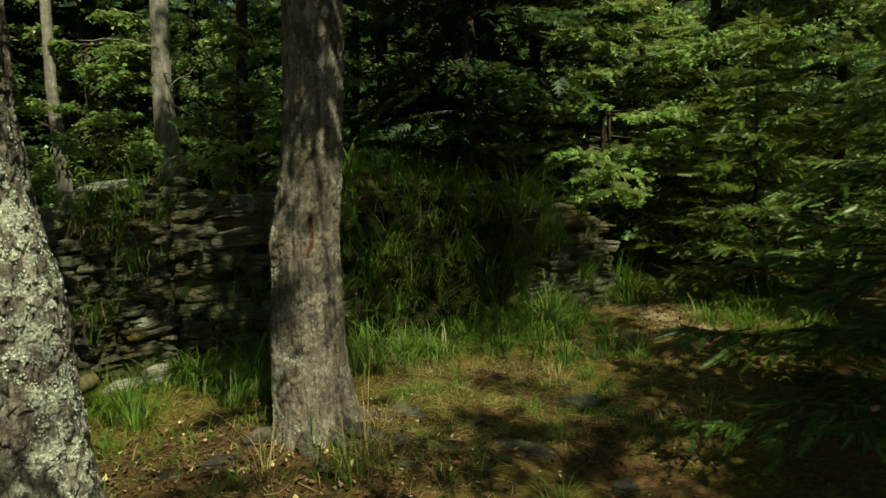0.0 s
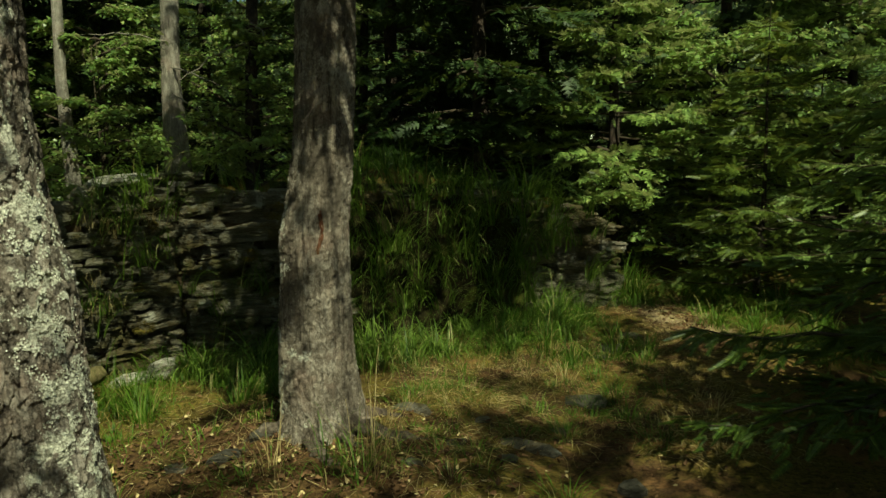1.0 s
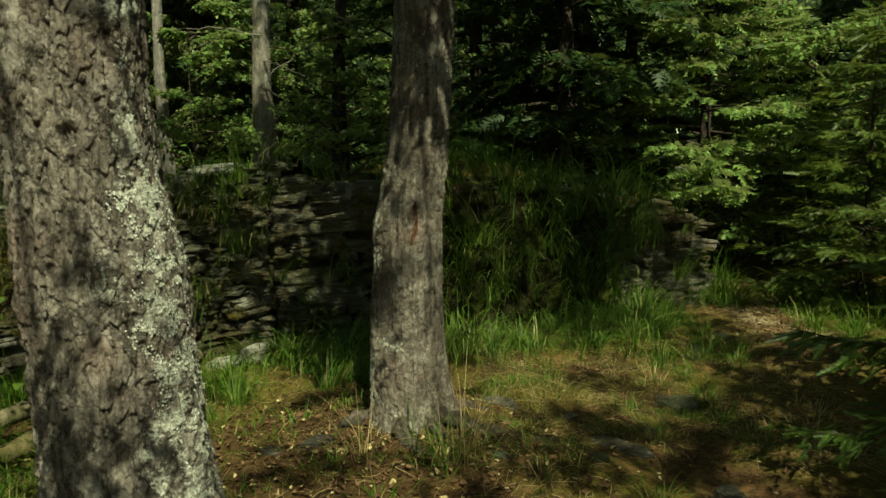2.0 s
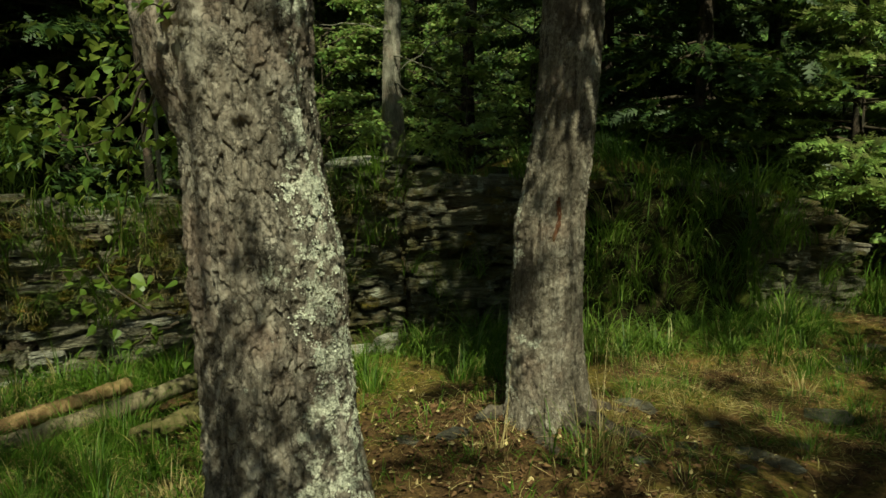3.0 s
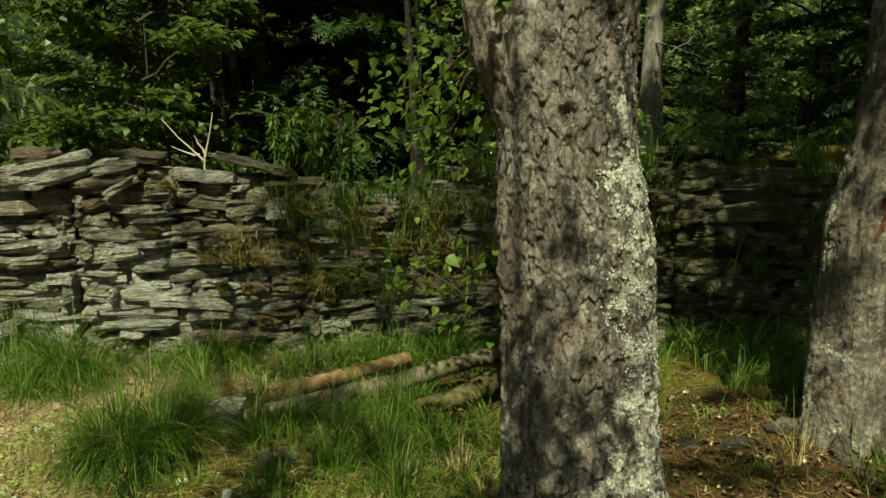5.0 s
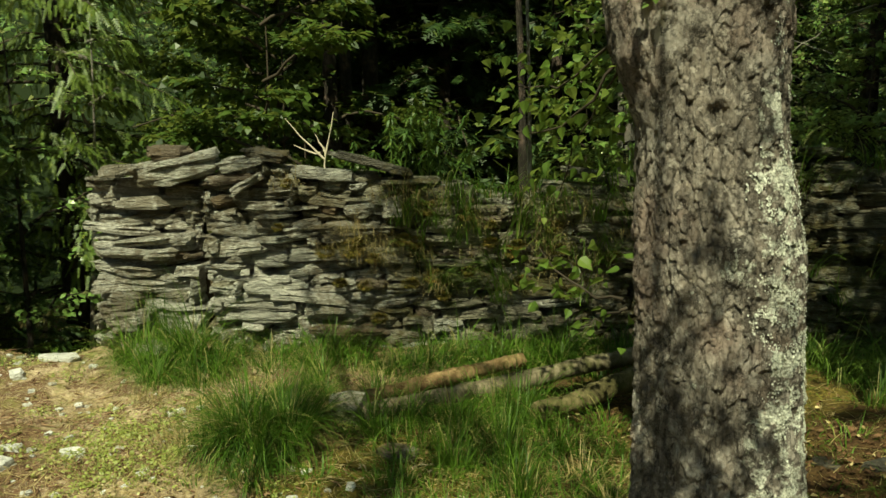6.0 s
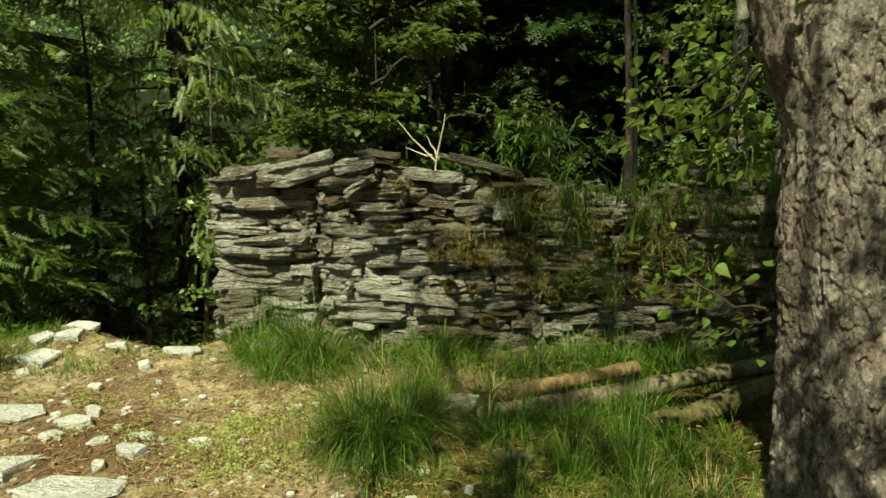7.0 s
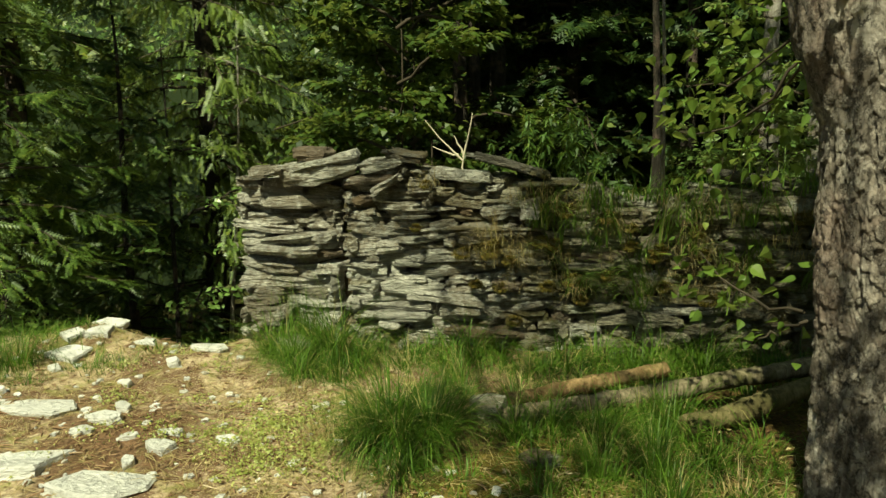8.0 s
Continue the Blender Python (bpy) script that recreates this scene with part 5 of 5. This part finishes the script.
    for x, y, h, r in ((4.3, 4.3, 4.4, 1.5), (4.4, 2.3, 4.6, 1.6), (4.9, 0.4, 5.0, 1.7)):
        spruce("dark green spruce in the thicket beside the path", x, y, h, r, 0.15, 0.26, 7, TWIG_FAR, 0.18, M_NEEDLE_SHADED, 0.06)
    # unseen trees added on the sunny side of the clearing to cast dappled shade
    reseed(44)
    shade = "unseen leafy tree added to shade the clearing"
    for x, y, h, w, n, low, girth, limbs in ((3.75, -1.9, 9.0, 2.0, 4800, 0.50, 0.10, 30), (3.95, -0.3, 6.5, 1.4, 4400, 0.55, 0.05, 30), (1.85, -1.6, 9.0, 1.55, 760, 0.52, 0.035, 8), (2.35, 2.15, 8.5, 1.7, 3600, 0.60, 0.03, 20),
                                      (4.9, -2.1, 9.5, 2.0, 3000, 0.40, 0.12, 30), (6.5, -1.3, 10.5, 2.6, 3600, 0.4, 0.12, 30), (6.9, 3.3, 10.0, 2.4, 3600, 0.35, 0.12, 30), (-1.35, -1.9, 9.5, 1.7, 350, 0.62, 0.04, 12), (-0.80, -2.0, 7.6, 0.85, 480, 0.60, 0.03, 9),
                                      (-6.4, -3.2, 9.5, 1.7, 3200, 0.45, 0.06, 30), (-11.0, -12.5, 10.0, 3.0, 3000, 0.3, 0.12, 30), (1.5, -9.5, 12.0, 3.4, 3000, 0.3, 0.12, 30)):
        broad_tree("woodland_tree", shade, x, y, h, w, girth, n, 0.105, low, M_BARK3, M_LEAF, limbs)
    reseed(45)
    # near-black needles stand in for the deep shade of the woods
    shut = "tall spruce with bare lower trunk deep in the woods, needles darkened for shade"
    for x, y, h in ((-7.4, 7.8, 12.0), (-8.8, 9.4, 13.0), (-6.6, 10.2, 13.0), (-9.8, 7.4, 13.0), (-8.4, 7.9, 9.0), (-7.3, 9.6, 10.0), (-10.2, 11.2, 12.0), (-8.2, 12.4, 12.0), (-11.8, 9.2, 12.0), (-6.0, 12.6, 12.0), (-4.0, 11.6, 13.0), (-0.4, 12.0, 13.0), (0.5, 13.4, 13.0)):
        spruce(shut, x, y, h, 2.3, 0.7, 0.45, 7, TWIG_FAR, 0.28, M_NEEDLE_SHADED, 0.09, density=0.5)
    reseed(48)
    # added trees whose dense crowns, out of view, keep sun off the woods
    over = "tall leafy tree added behind the wall, its unseen high crown darkening the woods"
    for x, y, h, w, n in ((-6.0, 8.4, 11.0, 2.6, 7000), (-8.4, 6.7, 11.0, 2.8, 8000), (-7.3, 5.9, 10.0, 2.2, 6000)):
        broad_tree("woodland_tree", over, x, y, h, w, 0.08, n, 0.19, 0.46, M_BARK_SHADED, M_LEAF_SHADED, 18)
    for k in range(9):
        a, r = radians(121 + 3.2 * k), 13.5 + (k % 3) * 0.9
        spruce(shut, -0.6 + r * math.cos(a), r * math.sin(a), 11.0, 2.2, 0.3, 0.5, 7, TWIG_FAR, 0.34, M_NEEDLE_SHADED, 0.09, density=0.6)
    reseed(46)
    # far woods all round, thickest behind the wall
    n = 230000
    a = np.where(np.arange(n) < 190000, rng.uniform(radians(40), radians(200), n), rng.uniform(0, 2 * np.pi, n))
    r = rng.uniform(10.5, 26, n) + np.where(np.arange(n) < 190000, 0, 4)
    x, y = -1 + r * np.cos(a), 2 + r * np.sin(a)
    z = height(x, y) + 15 * rng.uniform(0, 1, n) ** 1.6
    keep = 0.5 + 0.5 * np.sin(x * 1.1 + 0.7 * z) * np.cos(y * 1.0 - 0.8 * z) + 0.25 * np.sin(3 * x + 2 * z) * np.cos(3 * y - 2.5 * z) > 0.38
    # leaves left out of these sectors so they stay black like deep shade
    hollow = np.degrees(np.arctan2(y - 0.0, x + 0.6))
    keep &= ~((hollow > 123.5) & (hollow < 138.0) & (z < 6.0))
    keep &= ~((hollow > 137.0) & (hollow < 200.0) & (z < 2.4))
    p = np.stack([x, y, z], -1)[keep]
    out = np.stack([-np.cos(a), -np.sin(a), 0 * a], -1)[keep]
    size = np.where(np.arange(n) < 190000, 0.17, 0.4)[keep]
    tagged(new("far_woods", raw_mesh("far_woods", *leaves_at(p, out, size, 0.9, "kite", 0.5), M_LEAF_FAR)), "dense dark green woods all round", "woods", kind="stuff")


# ---- grass and litter ----
def strip(n, s0, s1, n0, n1):
    s, q = rng.uniform(s0, s1, n), rng.uniform(n0, n1, n)
    x = np.where(s > LEN1, WALL_C[0] + DIR2[0] * (s - LEN1) - DIR2[1] * q, WALL_A[0] + DIR1[0] * s - DIR1[1] * q)
    y = np.where(s > LEN1, WALL_C[1] + DIR2[1] * (s - LEN1) + DIR2[0] * q, WALL_A[1] + DIR1[1] * s + DIR1[0] * q)
    return x, y


def clumped(x, y, n, spread):
    """Blades gathered round a few of the given places."""
    i = rng.integers(0, len(x), n)
    return x[i] + rng.normal(size=n) * spread, y[i] + rng.normal(size=n) * spread


def build_grass():
    reseed(23)
    lush = "lush green grass tussock growing at the clearing's edge"
    for x, y, n, r, h, ln in ((-3.26, 1.84, 820, 0.15, 0.44, 1.5), (-3.46, 2.04, 360, 0.14, 0.38, 1.5), (-3.10, 1.62, 260, 0.12, 0.26, 1.5), (-3.40, 1.74, 240, 0.10, 0.30, 1.5), (-4.64, 2.02, 420, 0.21, 0.36, 1.8), (-4.58, 2.20, 260, 0.11, 0.46, 1.2), (-4.95, 2.05, 300, 0.14, 0.40, 1.4), (-4.22, 2.12, 140, 0.16, 0.24, 1.3), (-3.60, 2.40, 200, 0.15, 0.28, 1.3), (-2.92, 2.52, 180, 0.12, 0.24, 1.2), (-2.55, 2.62, 150, 0.12, 0.22, 1.2), (-2.68, 2.66, 220, 0.14, 0.27, 1.1), (-2.95, 2.36, 160, 0.14, 0.24, 1.1), (-2.25, 2.70, 110, 0.15, 0.22, 1.2), (-2.70, 2.88, 210, 0.10, 0.26, 1.2), (-2.53, 2.92, 190, 0.09, 0.25, 1.2),
                              (-2.35, 2.30, 240, 0.18, 0.26, 0.8), (-2.1, 2.05, 180, 0.16, 0.24, 0.8), (-5.75, 0.62, 200, 0.16, 0.24, 0.8), (-1.75, 4.1, 160, 0.16, 0.28, 0.9), (-1.15, 4.2, 170, 0.18, 0.27, 0.9),
                              (0.9, 5.85, 200, 0.16, 0.32, 1.2), (0.35, 5.6, 150, 0.15, 0.26, 1.2), (-4.95, 2.28, 160, 0.12, 0.5, 0.35), (1.20, 7.05, 180, 0.14, 0.42, 1.3), (1.52, 6.85, 200, 0.14, 0.40, 1.3), (1.70, 7.25, 180, 0.15, 0.40, 1.2)):
        tussock(lush, x, y, n, r, h, ln)
    tussock("pale straw-coloured grass stalks arching at the tree's foot", -0.36, 3.32, 30, 0.07, 0.42, 0.85, 0.0026, M_STRAW)
    tussock("pale straw-coloured grass stalks arching at the tree's foot", -0.78, 3.22, 18, 0.06, 0.30, 0.9, 0.0024, M_STRAW)
    green = []
    x, y = strip(60, 0.2, LEN1 + LEN2 - 0.4, -0.55, -0.12)
    green.append(clump_blades(x, y, 2300, 0.045, 0.20, 1.1))
    x, y = strip(40, LEN1 - 2.2, LEN1 + 0.2, -0.95, -0.15)
    green.append(clump_blades(x, y, 1400, 0.05, 0.27, 1.15, 0.0032, 5))
    x, y = rng.uniform(-2.0, -0.9, 16), rng.uniform(3.2, 4.4, 16)
    green.append(clump_blades(x, y, 360, 0.045, 0.18, 1.2))
    x, y = rng.uniform(-3.2, -1.6, 70), rng.uniform(1.3, 3.2, 70)
    green.append(clump_blades(x, y, 2700, 0.05, 0.17, 1.1, 0.0024))
    x, y = rng.uniform(-0.4, 1.3, 60), rng.uniform(3.6, 5.6, 60)
    green.append(clump_blades(x, y, 3600, 0.06, 0.13, 1.0, 0.002))
    x, y = strip(100, LEN1 + 0.7, LEN1 + LEN2 + 0.35, -0.1, 1.6)
    green.append(clump_blades(x, y, 2600, 0.05, 0.50, 1.1, 0.0040, 6))
    x, y = strip(22, 1.3, LEN1, 0.02, 0.5)
    green.append(clump_blades(x, y, 700, 0.05, 0.22, 1.0, z=top_left(wall_frame(x, y)[0])))
    x, y = rng.uniform(2.0, 2.9, 60), rng.uniform(4.8, 7.6, 60)
    green.append(clump_blades(x, y, 3000, 0.06, 0.34, 1.1))
    x, y = rng.uniform(-6.4, -5.2, 30), rng.uniform(0.2, 1.2, 30)
    green.append(clump_blades(x, y, 1300, 0.07, 0.13, 0.9, 0.0022))
    x, y = rng.uniform(0.2, 1.4, 16), rng.uniform(5.0, 6.1, 16)
    green.append(clump_blades(x, y, 1000, 0.05, 0.34, 0.85))
    x, y = strip(56, 0.15, 2.8, -0.5, -0.10)
    green.append(clump_blades(x, y, 2900, 0.05, 0.30, 1.05, 0.0030, 5))
    x, y = rng.uniform(-3.6, -2.3, 30), rng.uniform(2.3, 3.3, 30)
    green.append(clump_blades(x, y, 1000, 0.05, 0.20, 1.2, 0.0026, 5))
    x, y = rng.uniform(-6.5, -5.3, 40), rng.uniform(0.15, 1.05, 40)
    green.append(clump_blades(x, y, 1600, 0.06, 0.15, 1.1, 0.0020))
    x, y = rng.uniform(-2.6, -1.7, 40), rng.uniform(1.2, 2.6, 40)
    green.append(clump_blades(x, y, 1500, 0.06, 0.16, 1.2, 0.0022))
    x, y = rng.uniform(-1.9, 0.5, 46), rng.uniform(2.75, 3.75, 46)
    green.append(clump_blades(x, y, 1000, 0.05, 0.15, 1.2, 0.0024))
    x, y = rng.normal(-0.35, 0.14, 5), rng.normal(3.28, 0.08, 5)
    green.append(clump_blades(x, y, 90, 0.04, 0.32, 1.1, 0.0028, 6))
    # each blade array has its own count of segments, so all are cut into triangles
    green = [(v, np.concatenate([f[:, (0, 1, 2)], f[:, (0, 2, 3)]])) for v, f in green]
    k = np.linspace(0, 1, 22)
    x, y = -6.6 + 1.3 * k + rng.normal(size=22) * 0.1, 0.75 + 1.0 * k + rng.normal(size=22) * 0.1
    v, f = clump_blades(x, y, 500, 0.05, 0.11, 1.0, 0.0022)
    green.append((v, np.concatenate([f[:, (0, 1, 2)], f[:, (0, 2, 3)]])))
    V, Fq = joined(green)
    tagged(new("grass", raw_mesh("grass", V, Fq, M_GRASS)), "green woodland grass along the foot of the wall", "grass", kind="stuff")
    # grass that hangs from the ledges of the overgrown wall
    hang = []
    x, y = strip(64, LEN1 - 0.3, LEN1 + LEN2 - 0.8, -0.95, -0.05)
    hang.append(clump_blades(x, y, 3200, 0.05, 0.42, 1.3, 0.0036, 6))
    for k in range(255):
        second = k > 75
        s = (rng.uniform(0.75, 3.1) if k > 115 else rng.uniform(0.0, LEN2 - 0.1)) if second else rng.uniform(1.3, LEN1)
        top = float(top_right(s) if second else top_left(s))
        z = rng.uniform(0.12, top + 0.14) if second else rng.uniform(0.25, top + 0.05)
        cover = float(step(s, 0.75, 1.35) * step(3.0 - s, 0.0, 0.4)) if second else 0.0
        c = on_wall(s, 0.03 + 0.10 * (1 - z) + 0.10 * cover, z, second)
        d = DIR2 if second else DIR1
        n = int(rng.integers(8, 24))
        p = np.array(c)[None] + rng.normal(size=(n, 3)) * (0.035, 0.035, 0.012)
        o = np.array((d[1], -d[0]))[None] * 0.45 + np.array(d)[None] * rng.normal() * 1.5 + rng.normal(size=(n, 2)) * 0.45
        hang.append(blades(p, rng.uniform(0.6, 1.3) * rng.uniform(0.18, 0.50, n), o, np.clip(rng.normal(1.0, 0.3, n), 0.3, 1.5), 0.0042 * rng.uniform(0.5, 1.3, n), 6))
    V, Fq = joined(hang)
    tagged(new("hanging_grass", raw_mesh("hanging_grass", V, Fq, M_GRASS_LIFTED)), "tufts of grass hanging from the joints of the wall", "grass", kind="stuff")
    dry = []
    for n, x0, x1, y0, y1, long, w in ((6500, -0.5, 1.7, 3.5, 6.0, 0.17, 0.0013), (1900, -2.0, 0.3, 2.7, 4.4, 0.18, 0.0017), (15000, -6.2, -1.5, 0.2, 3.0, 0.17, 0.0017), (900, 0.8, 2.1, 5.6, 7.2, 0.2, 0.0018)):
        x, y = rng.uniform(x0, x1, n), rng.uniform(y0, y1, n)
        ok = 0.6 * waves(2.3 * x, 2.1 * y) + rng.uniform(-0.5, 0.5, n) > -0.1
        dry.append(strands(x[ok], y[ok], long, w))
    x, y = rng.uniform(-0.5, 1.5, 40), rng.uniform(3.6, 5.8, 40)
    dry.append(clump_blades(x, y, 900, 0.05, 0.16, 1.1, 0.0016))
    x, y = rng.uniform(-4.4, -1.7, 30), rng.uniform(1.2, 2.8, 30)
    dry.append(clump_blades(x, y, 2200, 0.06, 0.18, 1.3, 0.0018))
    more = [(rng.uniform(1.0, LEN1 - 0.2), rng.uniform(0.35, 1.0)) for _ in range(40)]
    for s, z in (*more, (0.62, 1.05), (1.35, 1.0), (1.45, 0.95), (1.62, 0.9), (1.05, 0.62), (1.2, 0.66), (1.5, 0.6), (0.9, 0.66), (1.8, 0.8)):
        n = int(rng.integers(14, 34))
        p = np.array(on_wall(s, 0.06, z))[None] + rng.normal(size=(n, 3)) * (0.06, 0.06, 0.02)
        o = np.array((DIR1[1], -DIR1[0]))[None] + rng.normal(size=(n, 2)) * 0.6
        dry.append(blades(p, rng.uniform(0.08, 0.30, n), o, np.abs(rng.normal(1.15, 0.4, n)), 0.0016 * rng.uniform(0.6, 1.3, n), 4))
    four = joined(dry)
    tagged(new("dry_grass", raw_mesh("dry_grass", *four, M_STRAW)), "flattened dry straw-coloured grass on the ground", "grass", kind="stuff")


def build_litter():
    reseed(24)
    chips = []
    for _ in range(1100):
        x, y = rng.uniform(-6.2, -2.2), rng.uniform(0.1, 2.4)
        a = rng.uniform(0, math.pi)
        L = rng.uniform(0.015, 0.08)
        z = float(height(x, y)) + 0.006
        chips.append(tube([(x, y, z), (x + L * 0.5 * math.cos(a), y + L * 0.5 * math.sin(a), z + 0.004), (x + L * math.cos(a + 0.2), y + L * math.sin(a + 0.2), z)], [0.003, 0.0045, 0.002], 4))
    tagged(new("fallen_twigs", raw_mesh("fallen_twigs", *joined(chips), M_CHIP)), "small brown fallen twigs and bark chips on the path", "twigs", kind="stuff")
    n = 9500
    x, y = rng.uniform(-6.0, 2.0, n), rng.uniform(0.2, 6.2, n)
    s, q = wall_frame(x, y)
    ok = (q < -0.1) | (s < -0.8)
    x, y = x[ok], y[ok]
    p = np.stack([x, y, height(x, y) + 0.006], -1)
    k = len(p)
    f = unit(np.concatenate([rng.normal(size=(k, 2)), rng.normal(size=(k, 1)) * 0.15], 1))
    r_, d_, u_ = frames_of(f, (0.0, 0.0, 1.0))
    m = 2900
    x, y = rng.normal(-0.8, 0.70, m), rng.normal(3.3, 0.38, m)
    x[:500], y[:500] = rng.normal(1.8, 0.2, 500), rng.normal(6.1, 0.45, 500)
    q = np.stack([x, y, height(x, y) + 0.008 + 0.012 * rng.uniform(size=m)], -1)
    curl = LEAF_V * np.array((0.75, 1.0, 1.0))
    curl[:, 2] += 1.5 * curl[:, 0] ** 2 + 0.55 * curl[:, 1] ** 2 - 0.25 * curl[:, 1]
    f = unit(np.concatenate([rng.normal(size=(m, 2)), rng.normal(size=(m, 1)) * 0.35], 1))
    cr, cd, cu = frames_of(f, (0.0, 0.0, 1.0))
    roll = (rng.normal(size=m) * 0.7)[:, None]
    cr, cu = cr * np.cos(roll) + cu * np.sin(roll), cu * np.cos(roll) - cr * np.sin(roll)
    tagged(new("curled_leaves", raw_mesh("curled_leaves", *scatter(curl, LEAF_F, q, cr, cd, cu, rng.uniform(0.014, 0.052, m) * rng.uniform(0.6, 1, m)), M_LITTER)), "curled dry brown leaves heaped round the tree roots", "leaves", kind="stuff")
    tagged(new("dead_leaves", raw_mesh("dead_leaves", *scatter(KITE_V, KITE_F, p, r_, d_, u_, rng.uniform(0.010, 0.045, k) * rng.uniform(0.4, 1, k)), M_LITTER)), "fallen brown and yellow leaves on the ground", "leaves", kind="stuff")
    n = 5200
    cx, cy = rng.normal(-3.72, 0.28, 50), rng.normal(1.32, 0.20, 50)
    cx[:22], cy[:22] = rng.uniform(-5.6, -2.2, 22), rng.uniform(0.4, 2.6, 22)
    x, y = clumped(cx, cy, n, 0.065)
    p = np.stack([x, y, height(x, y) + 0.012 + 0.02 * rng.uniform(size=n)], -1)
    tagged(new("ground_herbs", raw_mesh("ground_herbs", *leaves_at(p, rng.normal(size=(n, 3)), 0.018, 0.5, "kite", 0.6), M_CREEP)), "low green herbs creeping over the trodden earth", "herbs", kind="stuff")
    # pebbles
    batches = []
    for _ in range(260):
        x, y = rng.uniform(-6.0, -2.4), rng.uniform(0.2, 1.9)
        v, f = STONES[int(rng.integers(len(STONES)))]
        m = np.array(pose(x, y, float(height(x, y)) + 0.002, rng.uniform(-15, 15), rng.uniform(-15, 15), rng.uniform(0, 360)) @ Matrix.Diagonal((*(rng.uniform(0.012, 0.05) * np.array((1.2, 0.9, 0.45))), 1)))
        batches.append((v @ m[:3, :3].T + m[:3, 3], f))
    tagged(new("pebbles", raw_mesh("pebbles", *joined(batches), M_SLAB)), "pale slate chips strewn over the path", "pebbles", kind="stuff")
    # moss cushions in the wall
    moss = []
    strewn = [(rng.uniform(0.9, LEN1 - 0.3), rng.uniform(0.2, 0.95), rng.uniform(0.07, 0.17)) for _ in range(18)]
    for s, z, w in (*strewn, (1.02, 0.67, 0.22), (0.85, 0.64, 0.14), (0.62, 1.08, 0.10), (1.5, 0.92, 0.18), (1.1, 0.42, 0.12), (3.75, 0.95, 0.08), (1.75, 0.88, 0.16), (1.9, 0.7, 0.12), (2.3, 0.8, 0.16), (2.1, 0.45, 0.13), (1.35, 0.72, 0.15), (2.7, 0.6, 0.14), (1.6, 0.35, 0.10), (0.55, 0.8, 0.08), (4.6, 1.0, 0.24), (5.0, 0.85, 0.30), (5.3, 1.05, 0.34), (5.6, 0.8, 0.26), (5.9, 1.1, 0.32), (6.1, 0.9, 0.28), (6.5, 1.0, 0.24), (5.4, 0.6, 0.2), (4.4, 0.7, 0.16), (6.9, 0.95, 0.18)):
        c = np.array(on_wall(s, 0.07, z) if s < LEN1 + 0.1 else on_wall(s - LEN1, 0.07, z, True))
        n = 1100
        d = unit(rng.normal(size=(n, 3))) * rng.uniform(0.55, 1.05, (n, 1))
        p = c + d * np.array((w * 0.45, w * 0.45, w * 0.25))
        r_, d_, u_ = frames_of(d, (0.1, 0.2, 1.0))
        moss.append(scatter(KITE_V, KITE_F, p, r_, d_, u_, rng.uniform(0.005, 0.014, n)))
    tagged(new("wall_moss", raw_mesh("wall_moss", *joined(moss), M_MOSS)), "yellow-brown moss growing in cushions on the stone wall", "moss", kind="stuff")


def build_wall_plants():
    reseed(25)
    twig = thing("dead_twig", "bleached leafless forked twig standing on the wall top", "twig")
    root = np.array(on_wall(0.84, -0.10, 1.12))
    d = np.array((DIR1[0], DIR1[1], 0))
    for a, b in (((0, 0), (-0.005, 0.16)), ((-0.005, 0.10), (-0.25, 0.36)), ((-0.03, 0.14), (-0.20, 0.19)), ((0, 0.12), (0.06, 0.40)), ((-0.005, 0.15), (-0.06, 0.26))):
        p, q = root + d * a[0] + (0, 0, a[1]), root + d * b[0] + (0, 0, b[1])
        child("stick", raw_mesh("stick", *tube(bent(p, q, 0.012, 6, 0.004), np.linspace(0.0075, 0.0025, 6), 6), M_DRYTWIG, True), twig)
    for s, out, z, n in ((1.30, -0.22, 1.0, 5), (1.48, -0.28, 1.0, 6), (1.62, -0.24, 1.0, 4), (1.02, -0.30, 1.05, 3)):
        pl = thing("wall_plant", "tall green leafy weed growing behind the wall top", "plant", "weeds on the wall")
        c = np.array(on_wall(s, out, z))
        for _ in range(n):
            tip = c + (rng.normal() * 0.11, rng.normal() * 0.11, rng.uniform(0.28, 0.56) * (0.5 if s < 1.1 else 1.0))
            line = bent(c + rng.normal(size=3) * 0.03, tip, -0.02, 8, 0.006)
            st = child("stem", raw_mesh("stem", *tube(line, np.linspace(0.005, 0.002, 8), 5), M_HERB, True), pl)
            k = 56
            u = rng.uniform(0.0, 1.0, k) ** 0.4
            p = np.stack([np.interp(u, np.linspace(0, 1, 8), line[:, e]) for e in range(3)], -1)
            az = rng.uniform(0, 6.28, k)
            o = np.stack([np.cos(az), np.sin(az), rng.uniform(-0.6, 0.25, k)], -1)
            tv = KITE_V * np.array((0.34, 1, 1)) + np.array((0, 0, 0.05)) - np.array((0, 0, 0.28)) * KITE_V[:, 1:2] ** 2
            r_, d_, u_ = frames_of(unit(o), (0, 0, 1.0))
            child("leaves", raw_mesh("leaves", *scatter(tv, KITE_F, p, r_, d_, u_, rng.uniform(0.035, 0.095, k)), M_LEAF), st)


build_tree_one()
build_tree_two()
build_logs()
build_woods()
reseed(31)
build_rocks()
build_wall_plants()
build_grass()
build_litter()
reseed(32)
build_wall()
